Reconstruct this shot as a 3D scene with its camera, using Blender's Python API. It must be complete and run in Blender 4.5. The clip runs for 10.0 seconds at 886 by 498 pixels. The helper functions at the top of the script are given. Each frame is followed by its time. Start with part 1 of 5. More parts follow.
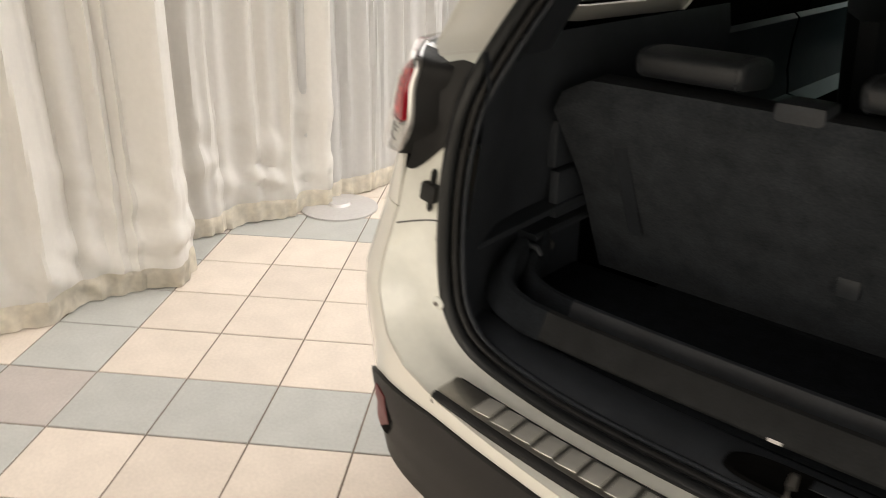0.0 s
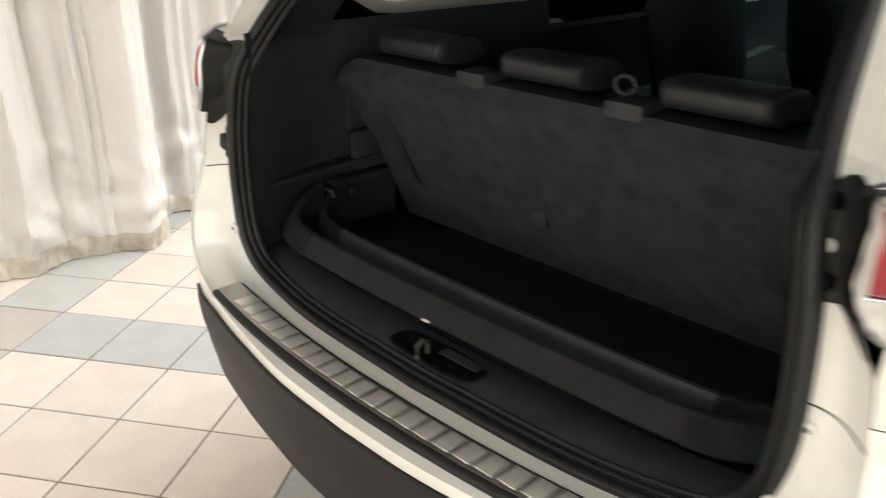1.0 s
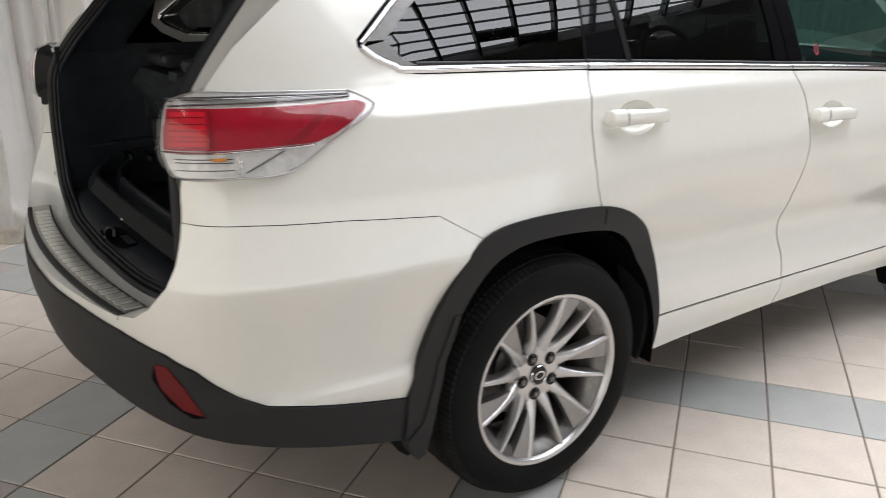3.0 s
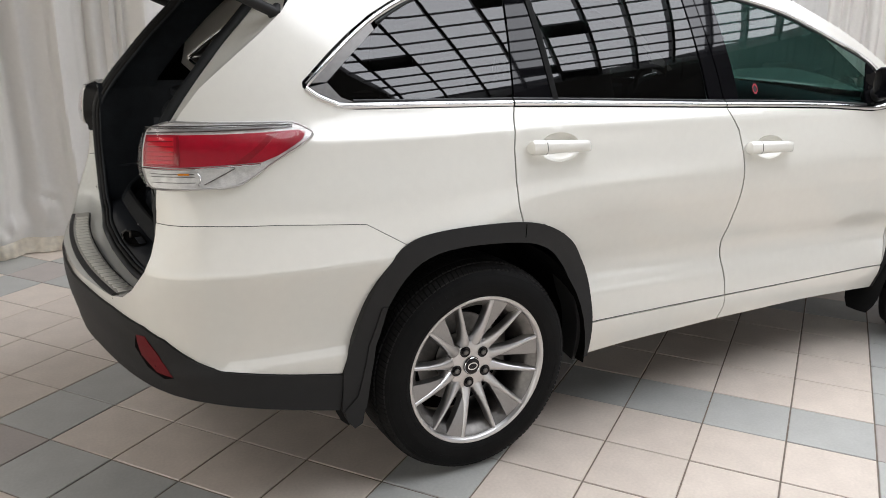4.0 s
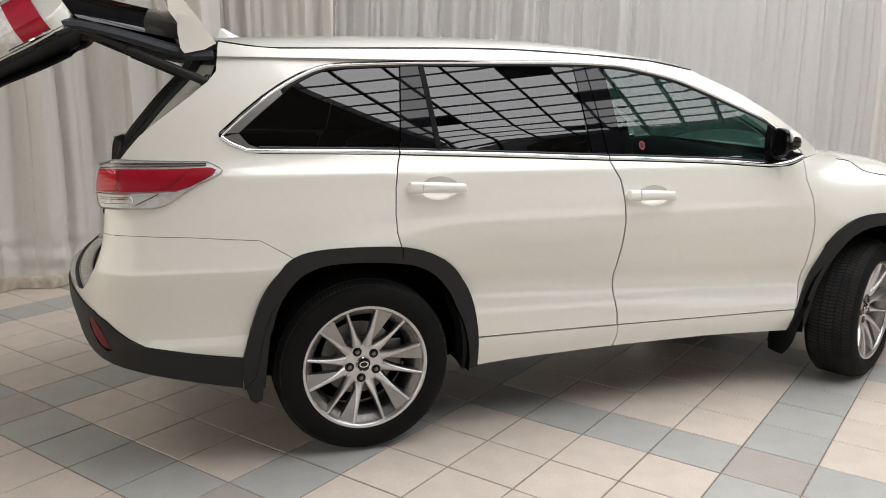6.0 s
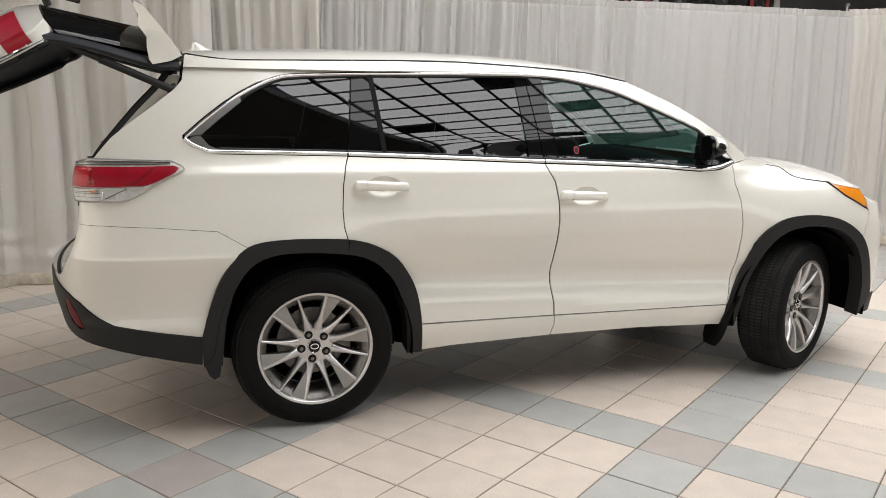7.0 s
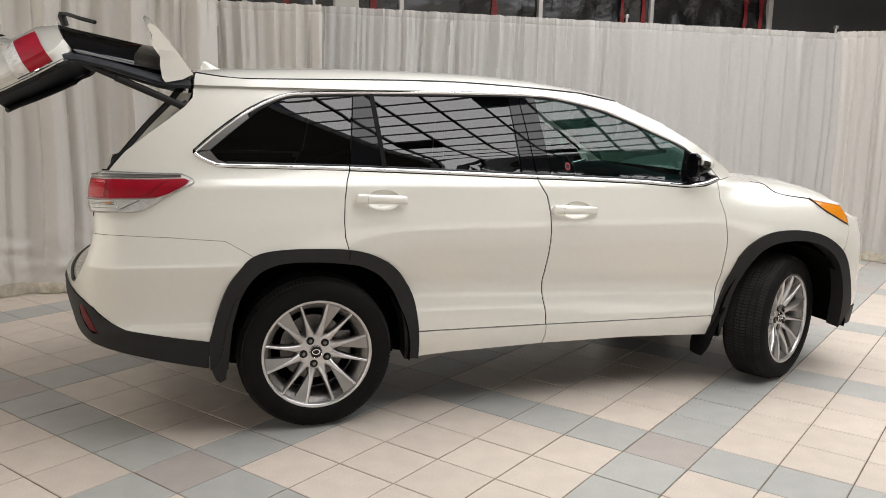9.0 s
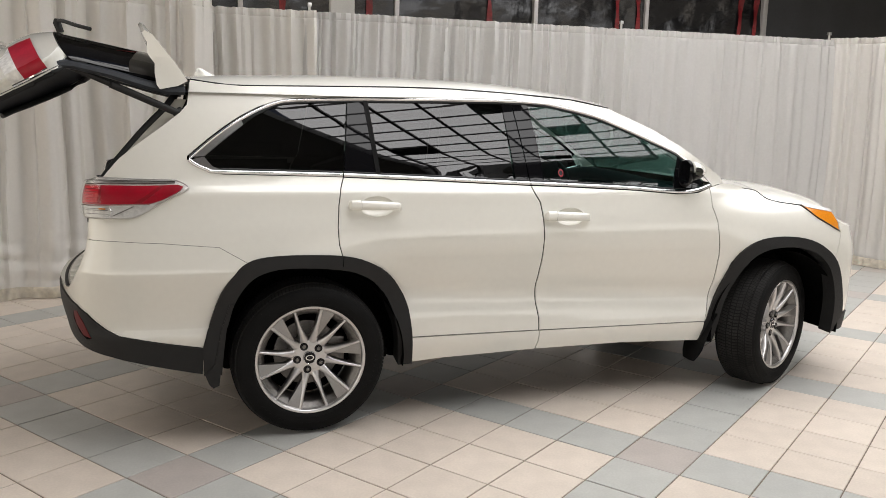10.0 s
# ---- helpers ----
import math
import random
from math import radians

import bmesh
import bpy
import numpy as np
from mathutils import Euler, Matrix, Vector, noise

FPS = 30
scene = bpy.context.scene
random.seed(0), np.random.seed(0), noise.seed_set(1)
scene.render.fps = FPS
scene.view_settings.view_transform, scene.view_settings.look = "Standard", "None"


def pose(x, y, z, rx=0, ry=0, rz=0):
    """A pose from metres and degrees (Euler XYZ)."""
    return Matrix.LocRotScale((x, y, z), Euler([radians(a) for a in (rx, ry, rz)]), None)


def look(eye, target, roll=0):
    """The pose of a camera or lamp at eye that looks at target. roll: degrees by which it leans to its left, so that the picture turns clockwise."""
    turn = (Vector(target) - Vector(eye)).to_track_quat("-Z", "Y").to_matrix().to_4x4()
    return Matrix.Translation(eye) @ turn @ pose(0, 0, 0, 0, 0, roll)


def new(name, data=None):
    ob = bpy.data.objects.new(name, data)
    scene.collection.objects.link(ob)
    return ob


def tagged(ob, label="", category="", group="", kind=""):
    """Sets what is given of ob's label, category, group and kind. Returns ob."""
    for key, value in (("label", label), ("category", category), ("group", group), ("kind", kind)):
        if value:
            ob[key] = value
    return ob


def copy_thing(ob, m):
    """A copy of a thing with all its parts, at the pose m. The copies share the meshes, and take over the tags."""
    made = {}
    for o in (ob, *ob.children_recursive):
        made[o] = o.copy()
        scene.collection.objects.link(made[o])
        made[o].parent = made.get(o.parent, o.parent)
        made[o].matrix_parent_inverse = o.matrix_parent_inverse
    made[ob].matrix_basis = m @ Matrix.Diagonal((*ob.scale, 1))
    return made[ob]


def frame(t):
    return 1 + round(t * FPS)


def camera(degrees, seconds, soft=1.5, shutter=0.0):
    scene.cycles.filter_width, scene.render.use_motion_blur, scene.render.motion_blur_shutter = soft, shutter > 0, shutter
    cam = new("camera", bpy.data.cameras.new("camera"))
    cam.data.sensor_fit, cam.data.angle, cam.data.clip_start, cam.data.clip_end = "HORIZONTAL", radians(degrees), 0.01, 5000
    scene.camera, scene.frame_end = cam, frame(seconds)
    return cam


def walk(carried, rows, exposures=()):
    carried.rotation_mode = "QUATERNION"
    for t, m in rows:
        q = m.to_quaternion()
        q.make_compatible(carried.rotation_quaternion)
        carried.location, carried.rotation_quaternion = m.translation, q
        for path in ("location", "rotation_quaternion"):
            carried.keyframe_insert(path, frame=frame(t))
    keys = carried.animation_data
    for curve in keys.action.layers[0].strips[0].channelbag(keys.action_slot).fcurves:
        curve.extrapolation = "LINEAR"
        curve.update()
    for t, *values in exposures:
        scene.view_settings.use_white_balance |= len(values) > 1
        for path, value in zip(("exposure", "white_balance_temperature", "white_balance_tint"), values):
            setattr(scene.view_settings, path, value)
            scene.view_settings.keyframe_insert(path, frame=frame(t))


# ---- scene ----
cam = camera(57.0, 10.0, soft=0.75, shutter=0.4)
PATH = [
    (0, (-1.985, -0.266, 1.474), (-0.631, 0.981, 0.692), 1.4),
    (0.5, (-1.896, -0.623, 1.453), (-0.64, 0.725, 0.675), 0.8),
    (1, (-1.85, -1.012, 1.506), (-0.619, 0.362, 0.733), 0.4),
    (1.5, (-1.743, -1.438, 1.51), (-0.537, -0.032, 0.756), 0.8),
    (2, (-1.753, -1.859, 1.503), (-0.569, -0.42, 0.777), 0.9),
    (2.5, (-1.747, -2.234, 1.553), (-0.609, -0.737, 0.872), 1.1),
    (3, (-1.488, -2.509, 1.497), (-0.42, -0.938, 0.871), 1.1),
    (3.2, (-1.399, -2.625, 1.512), (-0.359, -1.029, 0.901), 1.0),
    (4.3, (-1.256, -3.281, 1.577), (-0.43, -1.539, 1.045), 0.9),
    (4.5, (-1.161, -3.369, 1.574), (-0.38, -1.596, 1.075), 0.9),
    (5, (-0.862, -3.56, 1.568), (-0.165, -1.741, 1.117), 0.8),
    (5.2, (-0.785, -3.659, 1.583), (-0.123, -1.823, 1.147), 0.5),
    (6.3, (-0.658, -4.257, 1.587), (-0.067, -2.39, 1.183), 0.8),
    (6.5, (-0.605, -4.342, 1.577), (-0.018, -2.47, 1.185), 0.8),
    (7, (-0.479, -4.555, 1.569), (0.081, -2.673, 1.188), 0.9),
    (7.5, (-0.439, -4.687, 1.564), (0.086, -2.792, 1.198), 1.0),
    (8, (-0.473, -4.718, 1.571), (0.049, -2.823, 1.206), 1.1),
    (8.5, (-0.505, -4.733, 1.583), (0.039, -2.842, 1.222), 1.3),
    (9, (-0.521, -4.738, 1.582), (0.043, -2.85, 1.238), 1.3),
    (9.5, (-0.507, -4.744, 1.583), (0.061, -2.855, 1.251), 1.4),
    (10, (-0.51, -4.758, 1.596), (0.062, -2.871, 1.262), 1.4),
]
walk(cam, [(t, look(eye, target, roll)) for t, eye, target, roll in PATH],
     exposures=[(0.0, 0.78, 7350, 12), (0.5, 0.95, 6950, 11), (1.0, 1.12, 6850, 10), (1.5, 0.62, 6550, 10), (2.0, 0.34, 6500, 10), (2.5, 0.22, 6450, 11), (3.2, 0.12, 6450, 12), (4.5, 0.04, 6450, 12), (6.5, -0.12, 6850, 12), (10.0, -0.11, 6900, 12)])

# ---- light ----
world = bpy.data.worlds.new("world")
scene.world = world
world.use_nodes = True
wn = world.node_tree.nodes
sky = wn.new("ShaderNodeTexSky")
sky.sky_type, sky.sun_disc, sky.sun_elevation, sky.sun_rotation = "NISHITA", False, radians(40), radians(200)
wn["Background"].inputs["Strength"].default_value = 0.08
world.node_tree.links.new(sky.outputs["Color"], wn["Background"].inputs["Color"])


def area_lamp(name, m, sx, sy, watts, color):
    data = bpy.data.lights.new(name, "AREA")
    data.shape, data.size, data.size_y, data.energy, data.color = "RECTANGLE", sx, sy, watts, color
    ob = new(name, data)
    ob.matrix_world = m
    return ob


# daylight through the main roof opening; warm fill in an added rear opening
ROOM = pose(3.6, -4.0, 0, 0, 0, 37.08)
area_lamp("skylight_daylight", ROOM @ pose(2.30, 2.30, 4.72), 8.2, 7.2, 880, (0.96, 0.98, 1.0))
area_lamp("rear_skylight_daylight", ROOM @ pose(-4.3, 8.7, 4.72), 2.8, 4.4, 135, (1.0, 0.945, 0.86))
# daylight through the long shop window behind the camera
area_lamp("south_window_daylight", look((1.5, -10.90, 2.75), (1.5, 0.0, 2.75)), 20.6, 2.7, 220, (1.0, 0.97, 0.94))
# warm fill from an added west window, for the boot and rear bumper
area_lamp("west_window_daylight", look((-8.90, -1.5, 2.35), (0.0, -1.5, 2.35)), 18.6, 3.9, 300, (1.0, 0.93, 0.82))

# ---- materials ----
def material(name, color, rough=0.5, metal=0.0, coat=0.0, spec=0.5, grain=0.0, scale=40.0, bump=0.0, bump_scale=60.0, blotch=0.0, sheen=0.0, random_tint=0.0):
    """Principled surface with two scales of colour variation and a fine relief."""
    m = bpy.data.materials.new(name)
    m.use_nodes = True
    nt = m.node_tree
    b = nt.nodes["Principled BSDF"]
    b.inputs["Base Color"].default_value = (*color, 1)
    b.inputs["Roughness"].default_value = rough
    b.inputs["Metallic"].default_value = metal
    b.inputs["Coat Weight"].default_value = coat
    b.inputs["Coat Roughness"].default_value = 0.03
    b.inputs["Specular IOR Level"].default_value = spec
    if sheen:
        b.inputs["Sheen Weight"].default_value = sheen
    tc = nt.nodes.new("ShaderNodeTexCoord")
    last = None
    def mul(prev, fac):
        mix = nt.nodes.new("ShaderNodeMix")
        mix.data_type, mix.blend_type = "RGBA", "MULTIPLY"
        mix.inputs["Factor"].default_value = 1.0
        if prev is None:
            mix.inputs["A"].default_value = (*color, 1)
        else:
            nt.links.new(prev, mix.inputs["A"])
        nt.links.new(fac, mix.inputs["B"])
        return mix.outputs["Result"]
    def ranged(out, lo, hi):
        r = nt.nodes.new("ShaderNodeMapRange")
        r.inputs["From Min"].default_value, r.inputs["From Max"].default_value = 0.3, 0.7
        r.inputs["To Min"].default_value, r.inputs["To Max"].default_value = lo, hi
        nt.links.new(out, r.inputs["Value"])
        return r.outputs["Result"]
    for amount, sc in ((grain, scale), (blotch, scale * 0.08)):
        if amount:
            n = nt.nodes.new("ShaderNodeTexNoise")
            n.inputs["Scale"].default_value, n.inputs["Detail"].default_value = sc, 6
            nt.links.new(tc.outputs["Object"], n.inputs["Vector"])
            last = mul(last, ranged(n.outputs["Fac"], 1 - amount, 1 + amount))
    if random_tint:
        oi = nt.nodes.new("ShaderNodeObjectInfo")
        r = nt.nodes.new("ShaderNodeMapRange")
        r.inputs["To Min"].default_value, r.inputs["To Max"].default_value = 1 - random_tint, 1 + random_tint
        nt.links.new(oi.outputs["Random"], r.inputs["Value"])
        last = mul(last, r.outputs["Result"])
    if last is not None:
        nt.links.new(last, b.inputs["Base Color"])
    if bump:
        n = nt.nodes.new("ShaderNodeTexNoise")
        n.inputs["Scale"].default_value, n.inputs["Detail"].default_value = bump_scale, 4
        nt.links.new(tc.outputs["Object"], n.inputs["Vector"])
        bp = nt.nodes.new("ShaderNodeBump")
        bp.inputs["Strength"].default_value, bp.inputs["Distance"].default_value = bump, 0.01
        nt.links.new(n.outputs["Fac"], bp.inputs["Height"])
        nt.links.new(bp.outputs["Normal"], b.inputs["Normal"])
    return m


def glass_material(name, tint, gloss=1.0, base=0.05):
    """Tinted sheet glass: light passes through its tint, Fresnel drives the gloss."""
    m = bpy.data.materials.new(name)
    m.use_nodes = True
    nt = m.node_tree
    nt.nodes.remove(nt.nodes["Principled BSDF"])
    out = nt.nodes["Material Output"]
    tr, gl, mix, lw, pw, rg = (nt.nodes.new(k) for k in ("ShaderNodeBsdfTransparent", "ShaderNodeBsdfGlossy", "ShaderNodeMixShader", "ShaderNodeLayerWeight", "ShaderNodeMath", "ShaderNodeMath"))
    tr.inputs["Color"].default_value = (*tint, 1)
    gl.inputs["Roughness"].default_value = 0.0
    gl.inputs["Color"].default_value = (gloss, gloss, gloss, 1)
    lw.inputs["Blend"].default_value = 0.5
    pw.operation, rg.operation = "POWER", "MULTIPLY_ADD"
    pw.inputs[1].default_value = 5.0
    rg.inputs[1].default_value, rg.inputs[2].default_value = 1 - base, base
    nt.links.new(lw.outputs["Facing"], pw.inputs[0])
    nt.links.new(pw.outputs[0], rg.inputs[0])
    nt.links.new(rg.outputs[0], mix.inputs["Fac"])
    nt.links.new(tr.outputs["BSDF"], mix.inputs[1])
    nt.links.new(gl.outputs["BSDF"], mix.inputs[2])
    nt.links.new(mix.outputs["Shader"], out.inputs["Surface"])
    return m


PAINT = material("pearl_white_paint", (0.755, 0.742, 0.685), 0.36, 0.08, 1.0, 0.5, 0.01, 400, 0.0, blotch=0.012)
PAINT.node_tree.nodes["Principled BSDF"].inputs["Coat IOR"].default_value = 1.62
PAINT.node_tree.nodes["Principled BSDF"].inputs["Coat Roughness"].default_value = 0.10
JAMB = material("jamb_white_paint", (0.735, 0.74, 0.69), 0.38, coat=0.6, grain=0.03, scale=60)
BLACK = material("grained_black_plastic", (0.0108, 0.0108, 0.0112), 0.55, spec=0.36, grain=0.1, scale=300, bump=0.12, bump_scale=900, blotch=0.12)
TRIM = material("interior_black_plastic", (0.0235, 0.0272, 0.0330), 0.5, spec=0.3, grain=0.15, scale=200, bump=0.08, bump_scale=500, blotch=0.2)
CARPET = material("black_carpet", (0.0140, 0.0168, 0.0205), 0.95, spec=0.1, grain=0.5, scale=350, bump=0.5, bump_scale=900, blotch=0.25)
SEATBACK = material("charcoal_seatback_felt", (0.0300, 0.0342, 0.0400), 0.9, spec=0.15, grain=0.3, scale=260, bump=0.3, bump_scale=700, blotch=0.25)
LEATHER = material("black_leather", (0.0155, 0.0178, 0.0210), 0.42, spec=0.4, grain=0.1, scale=120, bump=0.25, bump_scale=420, blotch=0.2)
GLOSSBLACK = material("gloss_black", (0.004, 0.004, 0.005), 0.025, coat=0.0, spec=0.32)
CHROME = material("chrome", (0.82, 0.82, 0.83), 0.07, 1.0)
DARKCHROME = material("dark_chrome", (0.17, 0.165, 0.16), 0.28, 1.0)
POLISHED = material("polished_steel", (0.92, 0.91, 0.86), 0.34, 0.70, grain=0.04, scale=60)
STEEL = material("brushed_stainless_steel", (0.50, 0.49, 0.46), 0.36, 1.0, grain=0.06, scale=90, bump=0.03, bump_scale=300)
ALLOY = material("silver_alloy", (0.60, 0.59, 0.585), 0.34, 1.0, grain=0.03, scale=200, blotch=0.05)
ALLOYFACE = material("machined_grey_alloy", (0.33, 0.325, 0.32), 0.42, 1.0, grain=0.04, scale=200, blotch=0.05)
RUBBER = material("tyre_rubber", (0.0055, 0.0055, 0.0056), 0.66, spec=0.13, grain=0.12, scale=120, bump=0.1, bump_scale=350, blotch=0.25)
SEALRUBBER = material("seal_rubber", (0.0105, 0.0118, 0.0130), 0.5, spec=0.4, grain=0.1, scale=150)
TREAD = material("dusty_tyre_tread", (0.020, 0.0195, 0.019), 0.85, spec=0.12, grain=0.25, scale=90, bump=0.1, bump_scale=350, blotch=0.3)
GARNISH = material("satin_grey_garnish", (0.20, 0.195, 0.19), 0.38, 0.75, grain=0.08, scale=90)
DARK = material("underbody_black", (0.0028, 0.0028, 0.0028), 0.9, spec=0.05, grain=0.3, scale=30, bump=0.3, bump_scale=40)
METALDARK = material("brake_metal", (0.22, 0.21, 0.20), 0.45, 1.0, grain=0.15, scale=60)
REDLENS = material("red_lamp_lens", (0.32, 0.005, 0.018), 0.30, spec=0.3, grain=0.10, scale=60, blotch=0.25)
REDBRIGHT = material("bright_red_lens", (0.62, 0.012, 0.028), 0.28, spec=0.3, grain=0.12, scale=60, blotch=0.25)
REDBAND = material("red_lamp_inner", (0.24, 0.004, 0.012), 0.35, spec=0.3, grain=0.1, scale=80)
# reflector red, darkened for the shade of its recess
REDREFLEX = material("shaded_red_reflector", (0.115, 0.002, 0.005), 0.4, spec=0.25, grain=0.25, scale=300)
AMBER = material("amber_lens", (0.78, 0.26, 0.015), 0.2, coat=1.0, grain=0.1, scale=120)
CLEARLENS = material("silvered_lamp_reflector", (0.66, 0.655, 0.64), 0.35, 0.2, coat=0.3, grain=0.18, scale=45, blotch=0.2)
LENS = glass_material("clear_lamp_lens", (0.97, 0.97, 0.97), 1.0, 0.03)
PRIVACY = glass_material("privacy_glass", (0.04, 0.044, 0.044), 1.0, 0.058)
SIDEGLASS = glass_material("green_tinted_glass", (0.185, 0.300, 0.280), 1.0, 0.06)
FABRIC = material("taupe_cover_fabric", (0.0145, 0.0155, 0.0165), 0.8, spec=0.2, grain=0.25, scale=300, bump=0.25, bump_scale=800, blotch=0.3)
STICKER = material("red_sticker", (0.36, 0.03, 0.045), 0.5, grain=0.05)
WHITEPLASTIC = material("white_plastic", (0.75, 0.75, 0.72), 0.5, grain=0.03)
CURTAIN = material("ivory_curtain_cloth", (0.91, 0.89, 0.855), 0.9, spec=0.1, sheen=0.1, grain=0.008, scale=500, blotch=0.015)
# the same ivory cloth with the dimmer light put into its colour
CURTAINSHADED = material("shaded_ivory_curtain_cloth", (0.80, 0.792, 0.778), 0.9, spec=0.1, sheen=0.1, grain=0.008, scale=500, blotch=0.02)
HEM = material("soiled_curtain_hem", (0.84, 0.785, 0.68), 0.95, spec=0.1, grain=0.14, scale=22, bump=0.1, bump_scale=300, blotch=0.22)
BEIGE = material("beige_floor_tile", (0.62, 0.545, 0.475), 0.30, spec=0.45, grain=0.05, scale=90, bump=0.03, bump_scale=60, blotch=0.06, random_tint=0.05)
BLUEGREY = material("blue_grey_floor_tile", (0.415, 0.418, 0.398), 0.30, spec=0.45, grain=0.05, scale=90, bump=0.03, bump_scale=60, blotch=0.06, random_tint=0.05)
MAUVE = material("mauve_grey_floor_tile", (0.42, 0.38, 0.355), 0.30, spec=0.45, grain=0.05, scale=90, bump=0.03, bump_scale=60, blotch=0.06, random_tint=0.04)
GROUT = material("brown_grey_grout", (0.20, 0.165, 0.135), 0.9, spec=0.2, grain=0.2, scale=60, bump=0.2, bump_scale=200, blotch=0.15)
WALL = material("grey_painted_wall", (0.62, 0.61, 0.585), 0.8, grain=0.03, scale=60, bump=0.05, bump_scale=120, blotch=0.08)
DARKWALL = material("charcoal_painted_wall", (0.045, 0.047, 0.05), 0.7, grain=0.06, scale=40, bump=0.05, bump_scale=120, blotch=0.1)
CEILING = material("dark_ceiling_board", (0.10, 0.10, 0.10), 0.85, grain=0.05, scale=40, blotch=0.1)
POST = material("grey_aluminium_post", (0.52, 0.50, 0.49), 0.45, 0.3, grain=0.04, scale=60)
SHEETING = material("black_plastic_sheeting", (0.010, 0.010, 0.011), 0.22, spec=0.6, bump=1.0, bump_scale=13)
REDTAPE = material("red_tape", (0.20, 0.008, 0.012), 0.35, grain=0.35, scale=30, bump=0.9, bump_scale=30, blotch=0.3)
VALVECAP = material("green_valve_cap", (0.02, 0.30, 0.12), 0.5, grain=0.05)
POLE = material("pipe_metal", (0.65, 0.65, 0.65), 0.3, 1.0, grain=0.05)
BAR = material("roof_glazing_bar", (0.03, 0.03, 0.032), 0.6)

# ---- mesh helpers ----
from mathutils.geometry import delaunay_2d_cdt


def finish(bm, name, mat, smooth=True):
    bmesh.ops.recalc_face_normals(bm, faces=bm.faces)
    me = bpy.data.meshes.new(name)
    bm.to_mesh(me)
    bm.free()
    me.materials.append(mat)
    if smooth:
        me.polygons.foreach_set("use_smooth", [True] * len(me.polygons))
        me.set_sharp_from_angle(angle=radians(38))
    return me


def part(name, bm, mat, parent=None, label="", smooth=True):
    ob = new(name, finish(bm, name, mat, smooth))
    ob.parent = parent
    return tagged(ob, label)


def structure(name, bm, mat, label, category, smooth=False):
    return tagged(part(name, bm, mat, None, "", smooth), label, category, "", "structure")


def box(bm, x0, x1, y0, y1, z0, z1, bevel=0.0):
    vs = [bm.verts.new((x, y, z)) for x in (x0, x1) for y in (y0, y1) for z in (z0, z1)]
    fs = [bm.faces.new([vs[i] for i in f]) for f in ((0, 1, 3, 2), (4, 6, 7, 5), (0, 4, 5, 1), (2, 3, 7, 6), (0, 2, 6, 4), (1, 5, 7, 3))]
    if bevel:
        es = list({e for f in fs for e in f.edges})
        bmesh.ops.bevel(bm, geom=es, offset=bevel, segments=2, affect="EDGES", profile=0.6)
    return bm


def box_mesh(*a, bevel=0.0):
    return box(bmesh.new(), *a, bevel=bevel)


def loft(rings, closed=False, caps=False, bm=None):
    """Skin through rows of points; closed joins each row end to end."""
    bm = bm or bmesh.new()
    rows = [[bm.verts.new(p) for p in r] for r in rings]
    for a, b in zip(rows, rows[1:]):
        n = len(a)
        for i in range(n if closed else n - 1):
            j = (i + 1) % n
            bm.faces.new((a[i], a[j], b[j], b[i]))
    if caps:
        bm.faces.new(rows[0])
        bm.faces.new(rows[-1])
    return bm


def tube(points, r, seg=10, bm=None, caps=True, squash=1.0):
    """A pipe along points; r is one radius or one a point."""
    pts = [Vector(p) for p in points]
    rings = []
    for i, p in enumerate(pts):
        d = (pts[min(i + 1, len(pts) - 1)] - pts[max(i - 1, 0)]).normalized()
        a = d.cross(Vector((0, 0, 1)))
        a = (a if a.length > 0.05 else d.cross(Vector((1, 0, 0)))).normalized()
        b = d.cross(a)
        rr = r[i] if isinstance(r, (list, tuple)) else r
        rings.append([p + rr * (math.cos(t) * a + squash * math.sin(t) * b) for t in np.linspace(0, 2 * math.pi, seg, endpoint=False)])
    return loft(rings, True, caps, bm)


def lathe(profile, axis_y=True, seg=48, bm=None):
    """Turns (radius, offset) round the y axis."""
    rings = [[(r * math.sin(t), o, r * math.cos(t)) for t in np.linspace(0, 2 * math.pi, seg, endpoint=False)] for r, o in profile]
    return loft(rings, True, False, bm)


def rounded(points, n=8):
    """A smooth line through points (Catmull-Rom)."""
    p = [np.array(q, float) for q in points]
    p = [2 * p[0] - p[1], *p, 2 * p[-1] - p[-2]]
    out = []
    for a, b, c, d in zip(p, p[1:], p[2:], p[3:]):
        for t in np.linspace(0, 1, n, endpoint=False):
            out.append(tuple(0.5 * (2 * b + (c - a) * t + (2 * a - 5 * b + 4 * c - d) * t * t + (3 * b - a - 3 * c + d) * t ** 3)))
    return out + [tuple(p[-2])]


# ---- body surface of the car: u runs along the flank and round both ends, z is height ----
def table(rows, lo, hi, step, soft):
    t = np.arange(lo - 6 * soft, hi + 6 * soft, step)
    rows = np.array(rows)
    v = np.interp(t, rows[:, 0], rows[:, 1])
    k = np.exp(-0.5 * (np.arange(-3 * soft, 3 * soft + step / 2, step) / soft) ** 2)
    pad = len(k) // 2
    v = np.convolve(np.pad(v, pad, mode="edge"), k / k.sum(), mode="valid")[: len(t)]
    return t, v


